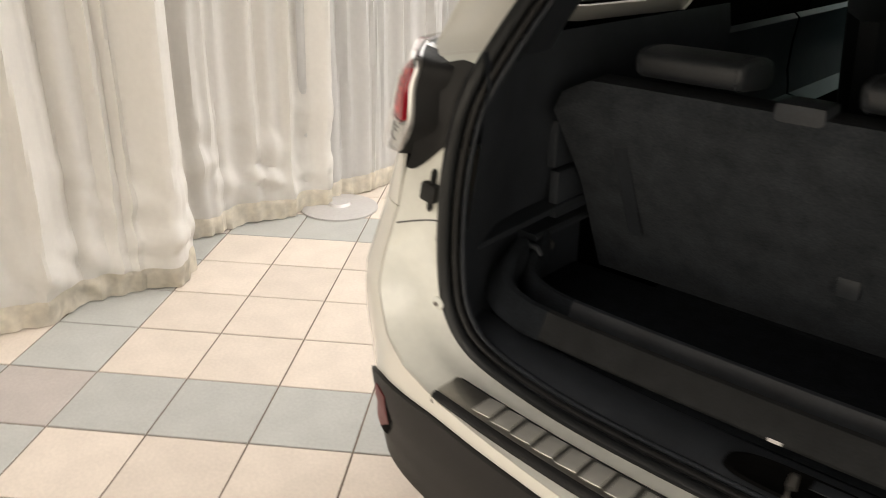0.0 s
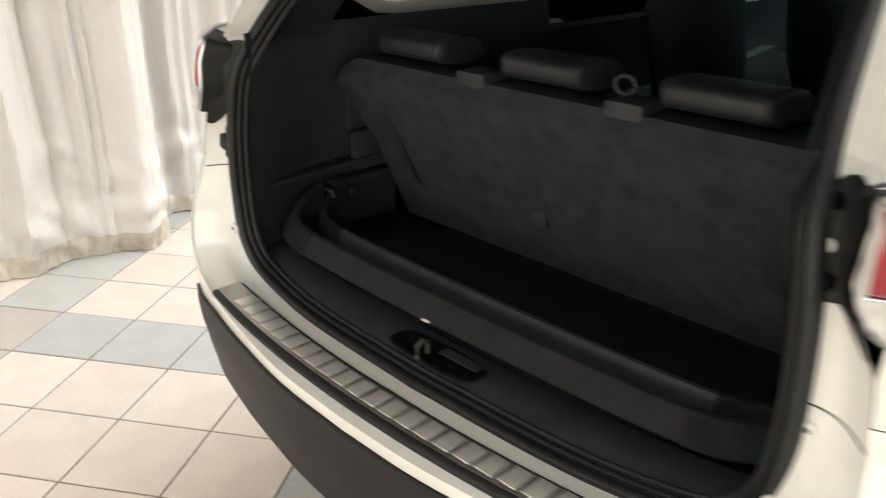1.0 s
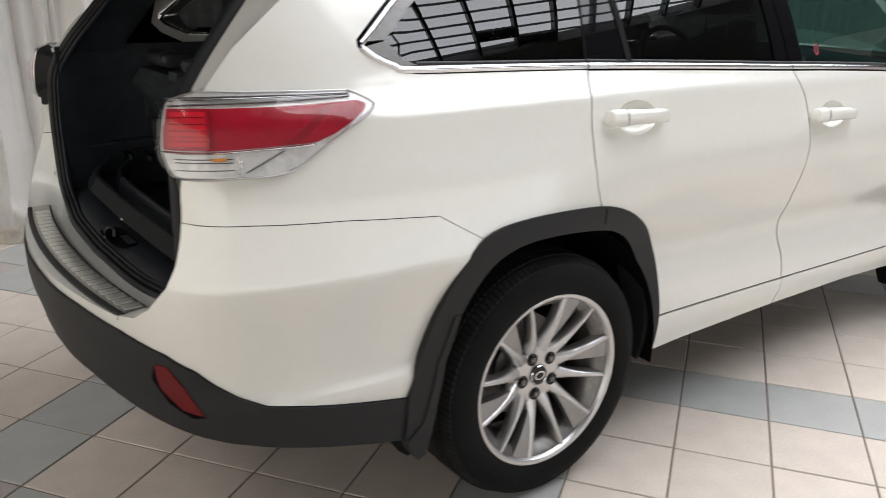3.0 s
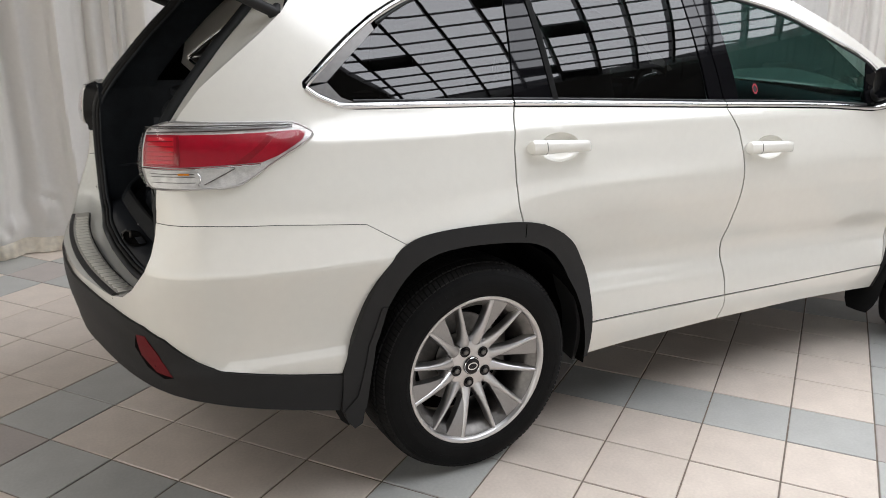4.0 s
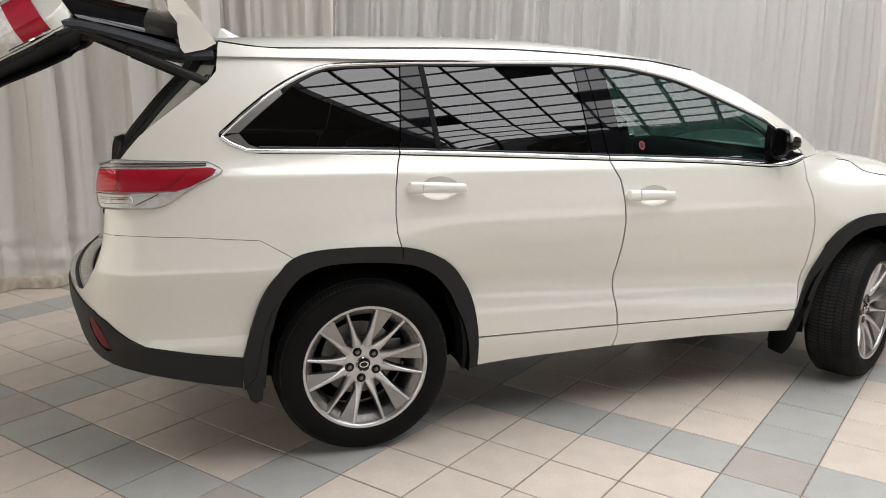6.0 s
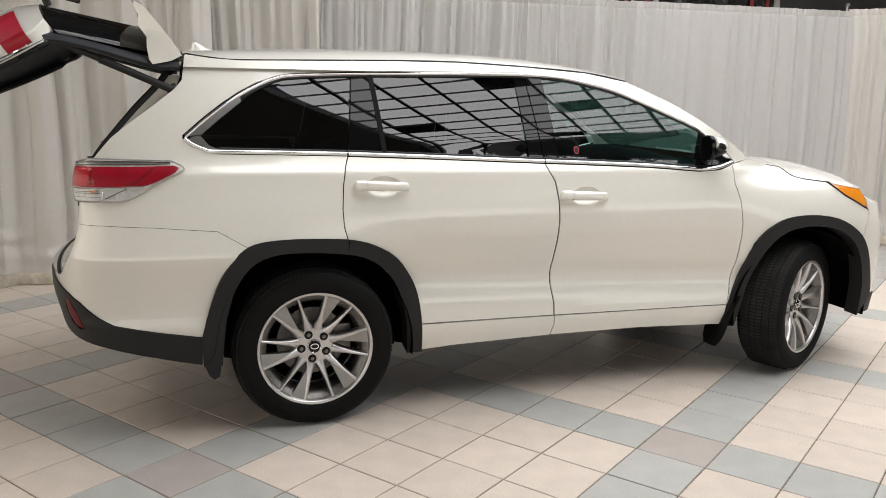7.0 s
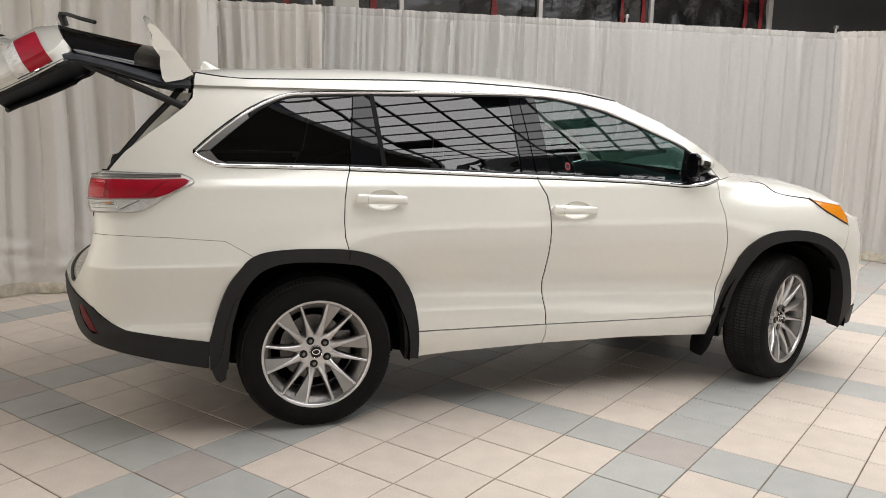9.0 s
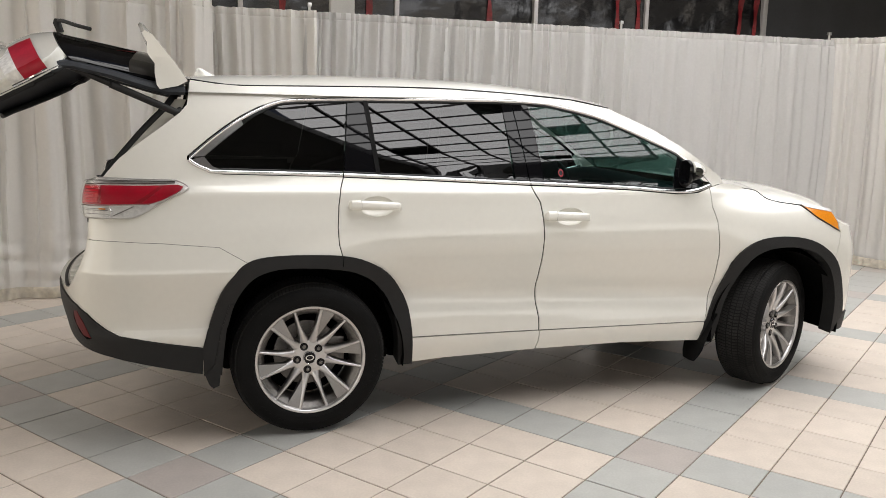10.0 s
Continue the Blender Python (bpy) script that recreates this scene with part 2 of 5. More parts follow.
UPPER = [(z, .806 - .39 * (z - 1.27) - .25 * (z - 1.27) ** 2) for z in np.arange(1.27, 1.80, .03)]
FLANK = table([(.20, .78), (.27, .812), (.33, .830), (.40, .850), (.455, .850), (.50, .834), (.555, .808), (.595, .803), (.625, .805), (.662, .821), (.676, .827), (.75, .842), (.87, .866), (.98, .876), (1.08, .874), (1.15, .864), (1.195, .852), (1.235, .824)] + UPPER, .2, 1.79, .004, .008)
HAUNCH = table([(.30, .872), (.40, .897), (.47, .905), (.535, .914), (.575, .896), (.62, .898), (.70, .909), (.80, .931), (.838, .938), (.90, .919), (.975, .902), (1.05, .897), (1.12, .885), (1.195, .862), (1.24, .822)] + UPPER, .2, 1.79, .004, .007)
WING = table([(.30, .872), (.45, .895), (.75, .905), (.88, .898), (.98, .872), (1.06, .835), (1.12, .79), (1.2, .70)] + UPPER[4:], .2, 1.79, .004, .016)
TAIL = [(-.45, 1.0), (-.62, .992), (-.76, .975), (-.88, .945), (-.97, .90), (-1.03, .84), (-1.075, .74), (-1.115, .60), (-1.15, .42), (-1.178, .21), (-1.185, 0)]
NOSE = [(2.95, 1.0), (3.15, .985), (3.28, .955), (3.36, .91), (3.43, .83), (3.49, .68), (3.54, .45), (3.56, .2), (3.565, 0)]


def plan_curve(rows, sign):
    pts = rounded(rows, 6)
    us = [pts[0][0]]
    for a, b in zip(pts, pts[1:]):
        us.append(us[-1] + sign * math.hypot(a[0] - b[0], 0.91 * (a[1] - b[1])))
    us, xs, ks = np.array(us), np.array([p[0] for p in pts]), np.array([p[1] for p in pts])
    return (us, xs, ks) if sign > 0 else (us[::-1], xs[::-1], ks[::-1])


TAIL_U, TAIL_X, TAIL_K = plan_curve(TAIL, -1)
NOSE_U, NOSE_X, NOSE_K = plan_curve(NOSE, 1)
REAR_END, FRONT_END = float(TAIL_U[0]), float(NOSE_U[-1])


def ease(a, b, t):
    t = min(1.0, max(0.0, (t - a) / (b - a)))
    return t * t * (3 - 2 * t)


# how far the flank stands in from the first profile, by height
SLIM = table([(.20, .024), (.40, .023), (.50, .019), (.62, .013), (.78, .006), (.92, .004), (.99, .010), (1.06, .028), (1.12, .040), (1.18, .039), (1.26, .037), (1.80, .034)], .2, 1.79, .004, .02)


def slimmed(x, z):
    keep = 1 - ease(2.15, 2.75, x) * (1 - ease(1.15, 1.25, z))
    return float(np.interp(z, *SLIM)) * keep


def half_width(x, z):
    slim = slimmed(x, z)
    # the shoulder crease falls slightly towards the front
    z += .022 * min(1.2, max(0.0, (x - .2) / 2.0)) * ease(1.06, 1.15, z) * (1 - ease(1.25, 1.36, z))
    # so does the hollow over the door foot
    low = z - (.075 - .043 * min(1.75, max(0.0, x - .5))) * ease(.43, .57, z) * (1 - ease(.72, .95, z))
    s = float(np.interp(low, *FLANK))
    r, f = 1 - ease(-.25, .60, x), ease(2.15, 2.75, x)
    return s + (float(np.interp(z, *HAUNCH)) - s) * r + (float(np.interp(z, *WING)) - s) * f - slim


def skin(u, z):
    if u < -.45:
        x, k = float(np.interp(u, TAIL_U, TAIL_X)), float(np.interp(u, TAIL_U, TAIL_K))
        tuck = (max(0, .47 - z) * .4 + .09 * ease(.74, 1.02, z)) * (1 - k ** 4) + .032 * min(1, (1 - k) * 8) * (1 - ease(.46, .64, z))
        return Vector((x + tuck, -k * half_width(-.45, z), z + slimmed(-.45, z) * (z - 1.58) * .26))
    if u > 2.95:
        x, k = float(np.interp(u, NOSE_U, NOSE_X)), float(np.interp(u, NOSE_U, NOSE_K))
        return Vector((x - (max(0, z - .80) * .55 + max(0, .5 - z) * .2) * (1 - k ** 4), -k * half_width(2.95, z), z))
    slim = slimmed(u, z) * .26
    return Vector((u + slim * (u + .45), -half_width(u, z), z + slim * (z - 1.58)))


def outward(u, z):
    e = .006
    du, dz = skin(u + e, z) - skin(u - e, z), skin(u, z + e) - skin(u, z - e)
    return du.cross(dz).normalized()


def on_skin(u, z, lift=0.0, side=1):
    p = skin(u, z) + outward(u, z) * lift
    return Vector((p.x, p.y * side, p.z))


def shrink(poly, gap):
    n = len(poly)
    area = sum(poly[i][0] * poly[(i + 1) % n][1] - poly[(i + 1) % n][0] * poly[i][1] for i in range(n))
    s = 1 if area > 0 else -1
    out = []
    for i in range(n):
        a, b, c = np.array(poly[i - 1]), np.array(poly[i]), np.array(poly[(i + 1) % n])
        d1, d2 = (b - a) / (np.linalg.norm(b - a) + 1e-9), (c - b) / (np.linalg.norm(c - b) + 1e-9)
        n1, n2 = np.array((-d1[1], d1[0])) * s, np.array((-d2[1], d2[0])) * s
        m = n1 + n2
        m = m / max(0.5, np.dot(m, m) / 2) if np.linalg.norm(m) > 1e-6 else n1
        out.append(tuple(b + m * gap * 1.0))
    return out


CREASES = (.443, .469, .497, .523, .551, .575, .823, .836, .850, .862, 1.151, 1.165, 1.183, 1.192, 1.204, 1.217, 1.228)


def raised(lift, u, z, drop=0.0, side=1):
    """A point over the body surface; a pair (lift, push) lifts it further towards the rear."""
    if isinstance(lift, tuple) and lift[0] == "soft":
        p = on_skin(u, z, lift[1] + drop, side)
        return Vector((p.x, sum(on_skin(u, z + d, lift[1] + drop, side).y for d in (-.12, -.08, -.04, 0, .04, .08, .12)) / 7, p.z))
    if not isinstance(lift, tuple):
        return on_skin(u, z, lift + drop, side)
    return on_skin(u, z, lift[0] + lift[1] * ease(.70, 1.04, -u) + drop, side)


def panel(poly, lift=0.0, depth=0.006, gap=0.0035, side=1, step=0.05, holes=()):
    """A body panel: an outline in (u, z), laid on the body surface, with its edges turned in."""
    q = shrink(poly, gap) if gap else list(poly)
    q = [(REAR_END if u < REAR_END + .006 else FRONT_END if u > FRONT_END - .006 else u, z) for u, z in q]
    line = []
    for a, b in zip(q, q[1:] + q[:1]):
        n = max(1, math.ceil(math.hypot(b[0] - a[0], b[1] - a[1]) / (step * .7)))
        line += [(a[0] + (b[0] - a[0]) * t / n, a[1] + (b[1] - a[1]) * t / n) for t in range(n)]
    pts = [Vector(p) for p in line]
    lp = np.array(line)
    us, zs = lp[:, 0], lp[:, 1]
    for u in np.arange(math.ceil(us.min() / step) * step, us.max(), step):
        for z in sorted([*np.arange(math.ceil(zs.min() / (step * .6)) * step * .6, zs.max(), step * .6), *(c for c in CREASES if zs.min() < c < zs.max())]):
            if np.min((us - u) ** 2 + (zs - z) ** 2) < (.012) ** 2:
                continue
            z2, u2 = np.roll(zs, -1), np.roll(us, -1)
            hit = ((zs > z) != (z2 > z)) & (u < (u2 - us) * (z - zs) / np.where(z2 == zs, 1e-9, z2 - zs) + us)
            if hit.sum() % 2:
                pts.append(Vector((u, z)))
    n = len(line)
    links = []
    for cu, cz, ru, rz in holes:
        pts = pts[:n] + [p for p in pts[n:] if ((p.x - cu) / ru) ** 2 + ((p.y - cz) / rz) ** 2 > 1.3]
    for cu, cz, ru, rz in holes:
        m = len(pts)
        pts += [Vector((cu + ru * math.cos(t), cz + rz * math.sin(t))) for t in np.linspace(0, 2 * math.pi, 28, endpoint=False)]
        links += [(m + i, m + (i + 1) % 28) for i in range(28)]
    vs, _, fs, _, _, _ = delaunay_2d_cdt(pts, links, [list(range(n))], 1, 1e-6)
    def in_hole(f):
        c = sum((vs[i] for i in f), Vector((0, 0))) / len(f)
        return any(((c.x - cu) / ru) ** 2 + ((c.y - cz) / rz) ** 2 < .98 for cu, cz, ru, rz in holes)
    fs = [f for f in fs if not in_hole(f)]
    bm = bmesh.new()
    bv = [bm.verts.new((v.x, 0, v.y)) for v in vs]
    for f in fs:
        bm.faces.new([bv[i] for i in f])
    loose = [v for v in bm.verts if not v.link_faces]
    bmesh.ops.delete(bm, geom=loose, context="VERTS")
    edges = [e for e in bm.edges if e.is_boundary]
    inner = {}
    for v in {v for e in edges for v in e.verts}:
        inner[v] = raised(lift, v.co.x, v.co.z, -depth, side)
    for v in bm.verts:
        v.tag = True
    old = list(bm.verts)
    low = {v: bm.verts.new(p) for v, p in inner.items()}
    for e in edges:
        a, b = e.verts
        bm.faces.new((a, b, low[b], low[a]))
    for v in old:
        v.co = raised(lift, v.co.x, v.co.z, 0.0, side)
    return bm


def ribbon(line, width, lift=0.004, side=1, taper=True, height=0.006):
    """A moulding of that width along a line in (u, z) on the body surface."""
    pts = rounded(line, 6)
    rings = []
    for i, p in enumerate(pts):
        a, b = np.array(pts[max(i - 1, 0)]), np.array(pts[min(i + 1, len(pts) - 1)])
        d = (b - a) / (np.linalg.norm(b - a) + 1e-9)
        n = np.array((-d[1], d[0]))
        w = width[0] + (width[1] - width[0]) * i / (len(pts) - 1) if isinstance(width, tuple) else width
        ring = []
        for k, h in ((-1, -height), (-1, 0.0), (-.6, .7 * height), (0, height), (.6, .7 * height), (1, 0.0), (1, -height)):
            c = np.array(p) + n * k * w / 2
            ring.append(raised(lift, c[0], c[1], h, side))
        rings.append(ring)
    return loft(rings, False, True)

# ---- setting ----
structure("floor", box_mesh(-9, 12, -11, 8, -0.30, -0.004), GROUT, "showroom floor bed with brown-grey grout joints", "floor")
structure("wall_north", box_mesh(-9, 12, 7.7, 8.0, -0.004, 6.0), DARKWALL, "charcoal painted showroom wall behind the curtains", "wall")
bm = box_mesh(-9, 12, -11.3, -11, -.004, 1.35)
structure("wall_south", box(bm, -9, 12, -11.3, -11, 4.15, 6.0), WALL, "pale grey showroom wall with a long window band", "wall")
# west wall: its window band is added to carry the rear fill
bm = box_mesh(-9.3, -9, -11, 8, -.004, .40)
structure("wall_west", box(bm, -9.3, -9, -11, 8, 4.30, 6.0), WALL, "unseen pale grey showroom wall with an added tall window band", "wall")
for name, low, high, bars in (("window_1", .40, 4.30, [(-9.2, -9.1, y - .02, y + .02) for y in (-7.7, -4.2, -.7, 2.8, 6.27)]), ("window_2", 1.35, 4.15, [(x - .02, x + .02, -11.2, -11.1) for x in (-5.5, -2, 1.5, 5, 8.5, 11.97)])):
    shop = tagged(new(name), "unseen long shop window with grey aluminium bars", "window", kind="structure")
    for a in bars:
        part("window_bar", box_mesh(*a, low, high), POST, shop, smooth=False)
structure("wall_east", box_mesh(12, 12.3, -11, 8, -0.004, 6.0), WALL, "plain grey painted showroom wall", "wall")
def turned(bm):
    bmesh.ops.transform(bm, matrix=ROOM, verts=bm.verts)
    return bm


# plan of the roof openings in the room's own axes; the glazing bars of the first run askew
ROOF_X = [-1.83 + .432 * k for k in range(19)]
SKEW = -.30


def skewed(x, y):
    return y + SKEW * (x - 1.0)


bm = bmesh.new()
for a in ((-17, -6.4, 6.3, 11), (-1.4, 17, 6.3, 11), (-17, 17, 11, 15), (-17, 17, -15, -1.9), (6.0, 17, -1.9, 6.3), (-17, -1.9, -1.9, 6.3)):
    box(bm, *a, 4.42, 4.66)
# sloping edges of the main opening
for p in (((-1.9, -1.9), (6.0, -1.9), (6.0, -1.1), (1.6, -1.02), (-1.35, -.62)), ((-1.9, -.9), (-1.43, -.9), (-1.50, .3), (-1.62, 1.2), (-1.72, 2.1), (-1.85, 3.1), (-1.88, 6.3), (-1.9, 6.3))):
    low, high = [bm.verts.new((x, y, 4.43)) for x, y in p], [bm.verts.new((x, y, 4.65)) for x, y in p]
    bm.faces.new(low), bm.faces.new(high)
    for i in range(len(p)):
        j = (i + 1) % len(p)
        bm.faces.new((low[i], low[j], high[j], high[i]))
structure("ceiling", turned(bm), CEILING, "dark showroom ceiling with a glazed roof opening and an added rear one", "ceiling")


def bar(a, b, w, z0, z1):
    """A straight bar in plan from a to b."""
    d = Vector((b[0] - a[0], b[1] - a[1], 0)).normalized()
    n = Vector((-d.y, d.x, 0)) * w
    p = [Vector((*a, 0)) + n, Vector((*b, 0)) + n, Vector((*b, 0)) - n, Vector((*a, 0)) - n]
    return loft([[(q.x, q.y, z) for q in p] for z in (z0, z1)], True, True)


roof = tagged(new("glazed_roof"), "glazed roof opening with a grid of dark bars", "skylight", kind="structure")
for x in ROOF_X[1:18]:
    part("long_bar", turned(bar((x, -1.88), (x, 6.28), .016, 4.47, 4.56)), BAR, roof, smooth=False)
for y in [-1.95 + .325 * k for k in range(31)]:
    ends = [(x, skewed(x, y)) for x in (-1.9, 6.0)]
    if ends[0][1] > 6.3:
        ends[0] = (1.0 + (6.28 - y) / SKEW, 6.28)
    if ends[1][1] < -1.9:
        ends[1] = (1.0 + (-1.88 - y) / SKEW, -1.88)
    if ends[1][0] - ends[0][0] > .3:
        part("cross_bar", turned(bar(*ends, .0068, 4.48, 4.52)), BAR, roof, smooth=False)
for i, j in ((1, 6), (4, 10), (5, 7), (4, 3), (5, 2), (8, 9), (10, 12), (12, 6)):
    x0, x1, y = ROOF_X[i], ROOF_X[i + 1], -1.95 + .325 * (j + 1)
    b = bmesh.new()
    loft([[(x0, skewed(x0, y), z), (x1, skewed(x1, y), z), (x1, skewed(x1, y) + .325, z), (x0, skewed(x0, y) + .325, z)] for z in (4.525, 4.535)], True, True, b)
    part("blank_panel", turned(b), BAR, roof, smooth=False)
# second opening, unseen, added to hold the warm rear fill
roof = tagged(new("glazed_roof"), "glazed roof opening with a grid of dark bars", "skylight", kind="structure")
for k in range(8):
    x = -6.4 + 5.0 * k / 7
    part("long_bar", turned(bar((x, 6.3), (x, 11), .03, 4.47, 4.56)), BAR, roof, smooth=False)
for k in range(9):
    y = 6.3 + 4.7 * k / 8
    part("cross_bar", turned(bar((-6.4, y), (-1.4, y), .010, 4.48, 4.52)), BAR, roof, smooth=False)

# ---- car ----
car = tagged(new("car"), "pearl white family SUV with an open tailgate, parked on the tiles", "car")
PIVOT = Matrix.Translation((.3, -.85, 0))
car.matrix_world = PIVOT @ pose(0, 0, 0, 0, 0, 1.8) @ PIVOT.inverted()
ARCH_R = [(-.502, .480), (-.466, .605), (-.434, .700), (-.400, .771), (-.353, .828), (-.298, .876), (-.214, .895), (-.088, .900), (.075, .893), (.153, .886), (.247, .868), (.354, .816), (.428, .747), (.488, .635), (.516, .491), (.522, .310)]
ARCH_RI = [(-.421, .345), (-.404, .535), (-.371, .664), (-.332, .743), (-.277, .806), (-.199, .838), (-.056, .842), (.146, .828), (.249, .796), (.340, .735), (.407, .623), (.443, .479), (.450, .310)]
ARCH_F = [(2.272, .308), (2.301, .446), (2.370, .585), (2.427, .771), (2.507, .853), (2.618, .903), (2.765, .912), (2.914, .899), (3.045, .858), (3.146, .782), (3.214, .680), (3.286, .423)]
ARCH_FI = [(2.357, .304), (2.380, .444), (2.440, .629), (2.535, .789), (2.664, .850), (2.836, .855), (2.966, .831), (3.064, .772), (3.142, .685), (3.199, .465), (3.195, .307)]
SEAM_C = [(.173, 1.266), (.153, 1.214), (.138, 1.136), (.131, 1.029), (.136, .948), (.153, .886)]
SEAM_B = [(1.164, 1.222), (1.182, 1.179), (1.207, 1.136), (1.227, 1.033), (1.235, .943), (1.234, .820), (1.223, .694), (1.227, .576), (1.237, .504), (1.237, .438)]
SEAM_A = [(2.282, 1.203), (2.278, 1.101), (2.314, 1.015), (2.338, .895), (2.345, .815), (2.339, .650), (2.307, .496), (2.287, .424)]
BELT = [(.173, 1.266), (.584, 1.249), (1.164, 1.222), (1.345, 1.215), (1.758, 1.195), (2.051, 1.172), (2.182, 1.178), (2.282, 1.203)]
WINDOW_TOP = [(-.551, 1.362), (-.456, 1.440), (-.376, 1.500), (-.295, 1.552), (-.213, 1.594), (-.130, 1.623), (-.048, 1.638), (.236, 1.652), (.470, 1.657), (.776, 1.662), (1.097, 1.664), (1.301, 1.656), (1.436, 1.635), (1.605, 1.597), (1.741, 1.548), (1.908, 1.480), (2.083, 1.402), (2.214, 1.308), (2.303, 1.215)]
GUTTER = [(-.525, 1.714), (-.407, 1.699), (-.284, 1.692), (.098, 1.700), (.478, 1.708), (.785, 1.708), (1.136, 1.694), (1.482, 1.670), (1.708, 1.630), (1.965, 1.520), (2.125, 1.430), (2.243, 1.350), (2.379, 1.258)]
TAIL_EDGE = [(-.530, 1.699), (-.545, 1.598), (-.579, 1.559), (-.658, 1.498), (-.777, 1.415), (-.867, 1.351), (-.933, 1.288), (-.962, 1.260)]
LAMP = [(-.975, 1.258), (-.640, 1.253), (-.603, 1.250), (-.568, 1.234), (-.552, 1.221), (-.568, 1.206), (-.668, 1.158), (-.755, 1.110), (-.812, 1.089), (-.90, 1.085), (-1.068, 1.084), (-1.099, 1.120), (-1.101, 1.148), (-1.083, 1.196), (-1.048, 1.238)]
BUMPER_SEAM = [(-1.093, .982), (-.90, .983), (-.68, .974), (-.425, .952), (-.298, .876)]
BLACK_EDGE = [(-.502, .480), (-.68, .512), (-.80, .535), (-.88, .548), (-.94, .575), (-.985, .608), (-1.03, .645), (-1.11, .674), (-1.28, .692), (-1.5, .698), (REAR_END, .698)]
BLACK_LOW = [(REAR_END, .485), (-1.54, .49), (-1.26, .475), (-1.08, .468), (-.94, .448), (-.70, .394), (-.51, .348)]


def merged(*lines):
    out = []
    for line in lines:
        for p in line:
            if not out or math.hypot(p[0] - out[-1][0], p[1] - out[-1][1]) > .004:
                out.append(p)
    if math.hypot(out[0][0] - out[-1][0], out[0][1] - out[-1][1]) < .004:
        out.pop()
    return out


def evened(line, grow=0.0):
    """The line without its small kinks, moved outwards from its middle by a little."""
    p = np.array(rounded(line, 6))
    for _ in range(14):
        p[1:-1] = .25 * p[:-2] + .5 * p[1:-1] + .25 * p[2:]
    c = np.array(((p[0, 0] + p[-1, 0]) / 2, .40))
    d = p - c
    p = p + d / np.linalg.norm(d, axis=1)[:, None] * (grow + .002)
    return [tuple(q) for q in p[::2]] + [tuple(p[-1])]


def back(line):
    return list(reversed(line))


Q_BELT = [(.173, 1.266), (-.128, 1.274), (-.387, 1.280), (-.438, 1.285), (-.475, 1.300), (-.525, 1.322), (-.552, 1.347)]
body_side = merged(TAIL_EDGE, LAMP[0:1], LAMP[1:11], [(-1.086, 1.04)], BUMPER_SEAM, ARCH_R[6:10], back(SEAM_C), Q_BELT, WINDOW_TOP, [(2.300, 1.206), (2.40, 1.225)], back(GUTTER))
rear_door = merged(SEAM_C, ARCH_R[9:15], [(.519, .445), (1.237, .438)], back(SEAM_B), back(BELT[:3]))
rear_moulding = [(.520, .441), (.523, .312), (.69, .323), (1.222, .335), (1.236, .39), (1.237, .434)]
front_door = merged(SEAM_B, [(2.287, .424)], back(SEAM_A), back(BELT[2:]))
front_moulding = [(1.239, .434), (1.238, .39), (1.226, .335), (1.748, .334), (2.27, .312), (2.282, .38), (2.285, .420)]
fender = merged(SEAM_A, ARCH_F[1:10], [(3.17, .79), (3.222, .930), (3.173, .950), (3.042, 1.015), (2.938, 1.090), (2.80, 1.108), (2.731, 1.126), (2.681, 1.176), (2.55, 1.203), (2.40, 1.224)])
rear_bumper = merged(BUMPER_SEAM, back(ARCH_R[0:5]), BLACK_EDGE, [(REAR_END, .722), (-1.52, .722), (-1.30, .726), (-1.22, .742), (-1.17, .775), (-1.124, .841), (-1.103, .89), (-1.095, .95)])
rear_bumper_low = merged(BLACK_EDGE, BLACK_LOW)
front_bumper = merged([(3.172, .79), (3.224, .938), (3.40, .936), (FRONT_END, .934), (FRONT_END, .425), (3.288, .425), (3.216, .680), (3.15, .782)])
front_lip = [(3.288, .418), (FRONT_END, .418), (FRONT_END, .31), (3.38, .31), (3.20, .312)]
headlamp = [(2.938, 1.094), (3.06, 1.082), (3.165, 1.062), (3.205, .99), (3.205, .940), (3.173, .955), (3.042, 1.020)]

def proud(base):
    """The tail lamp stands out of the body towards the rear."""
    return (base, .010)


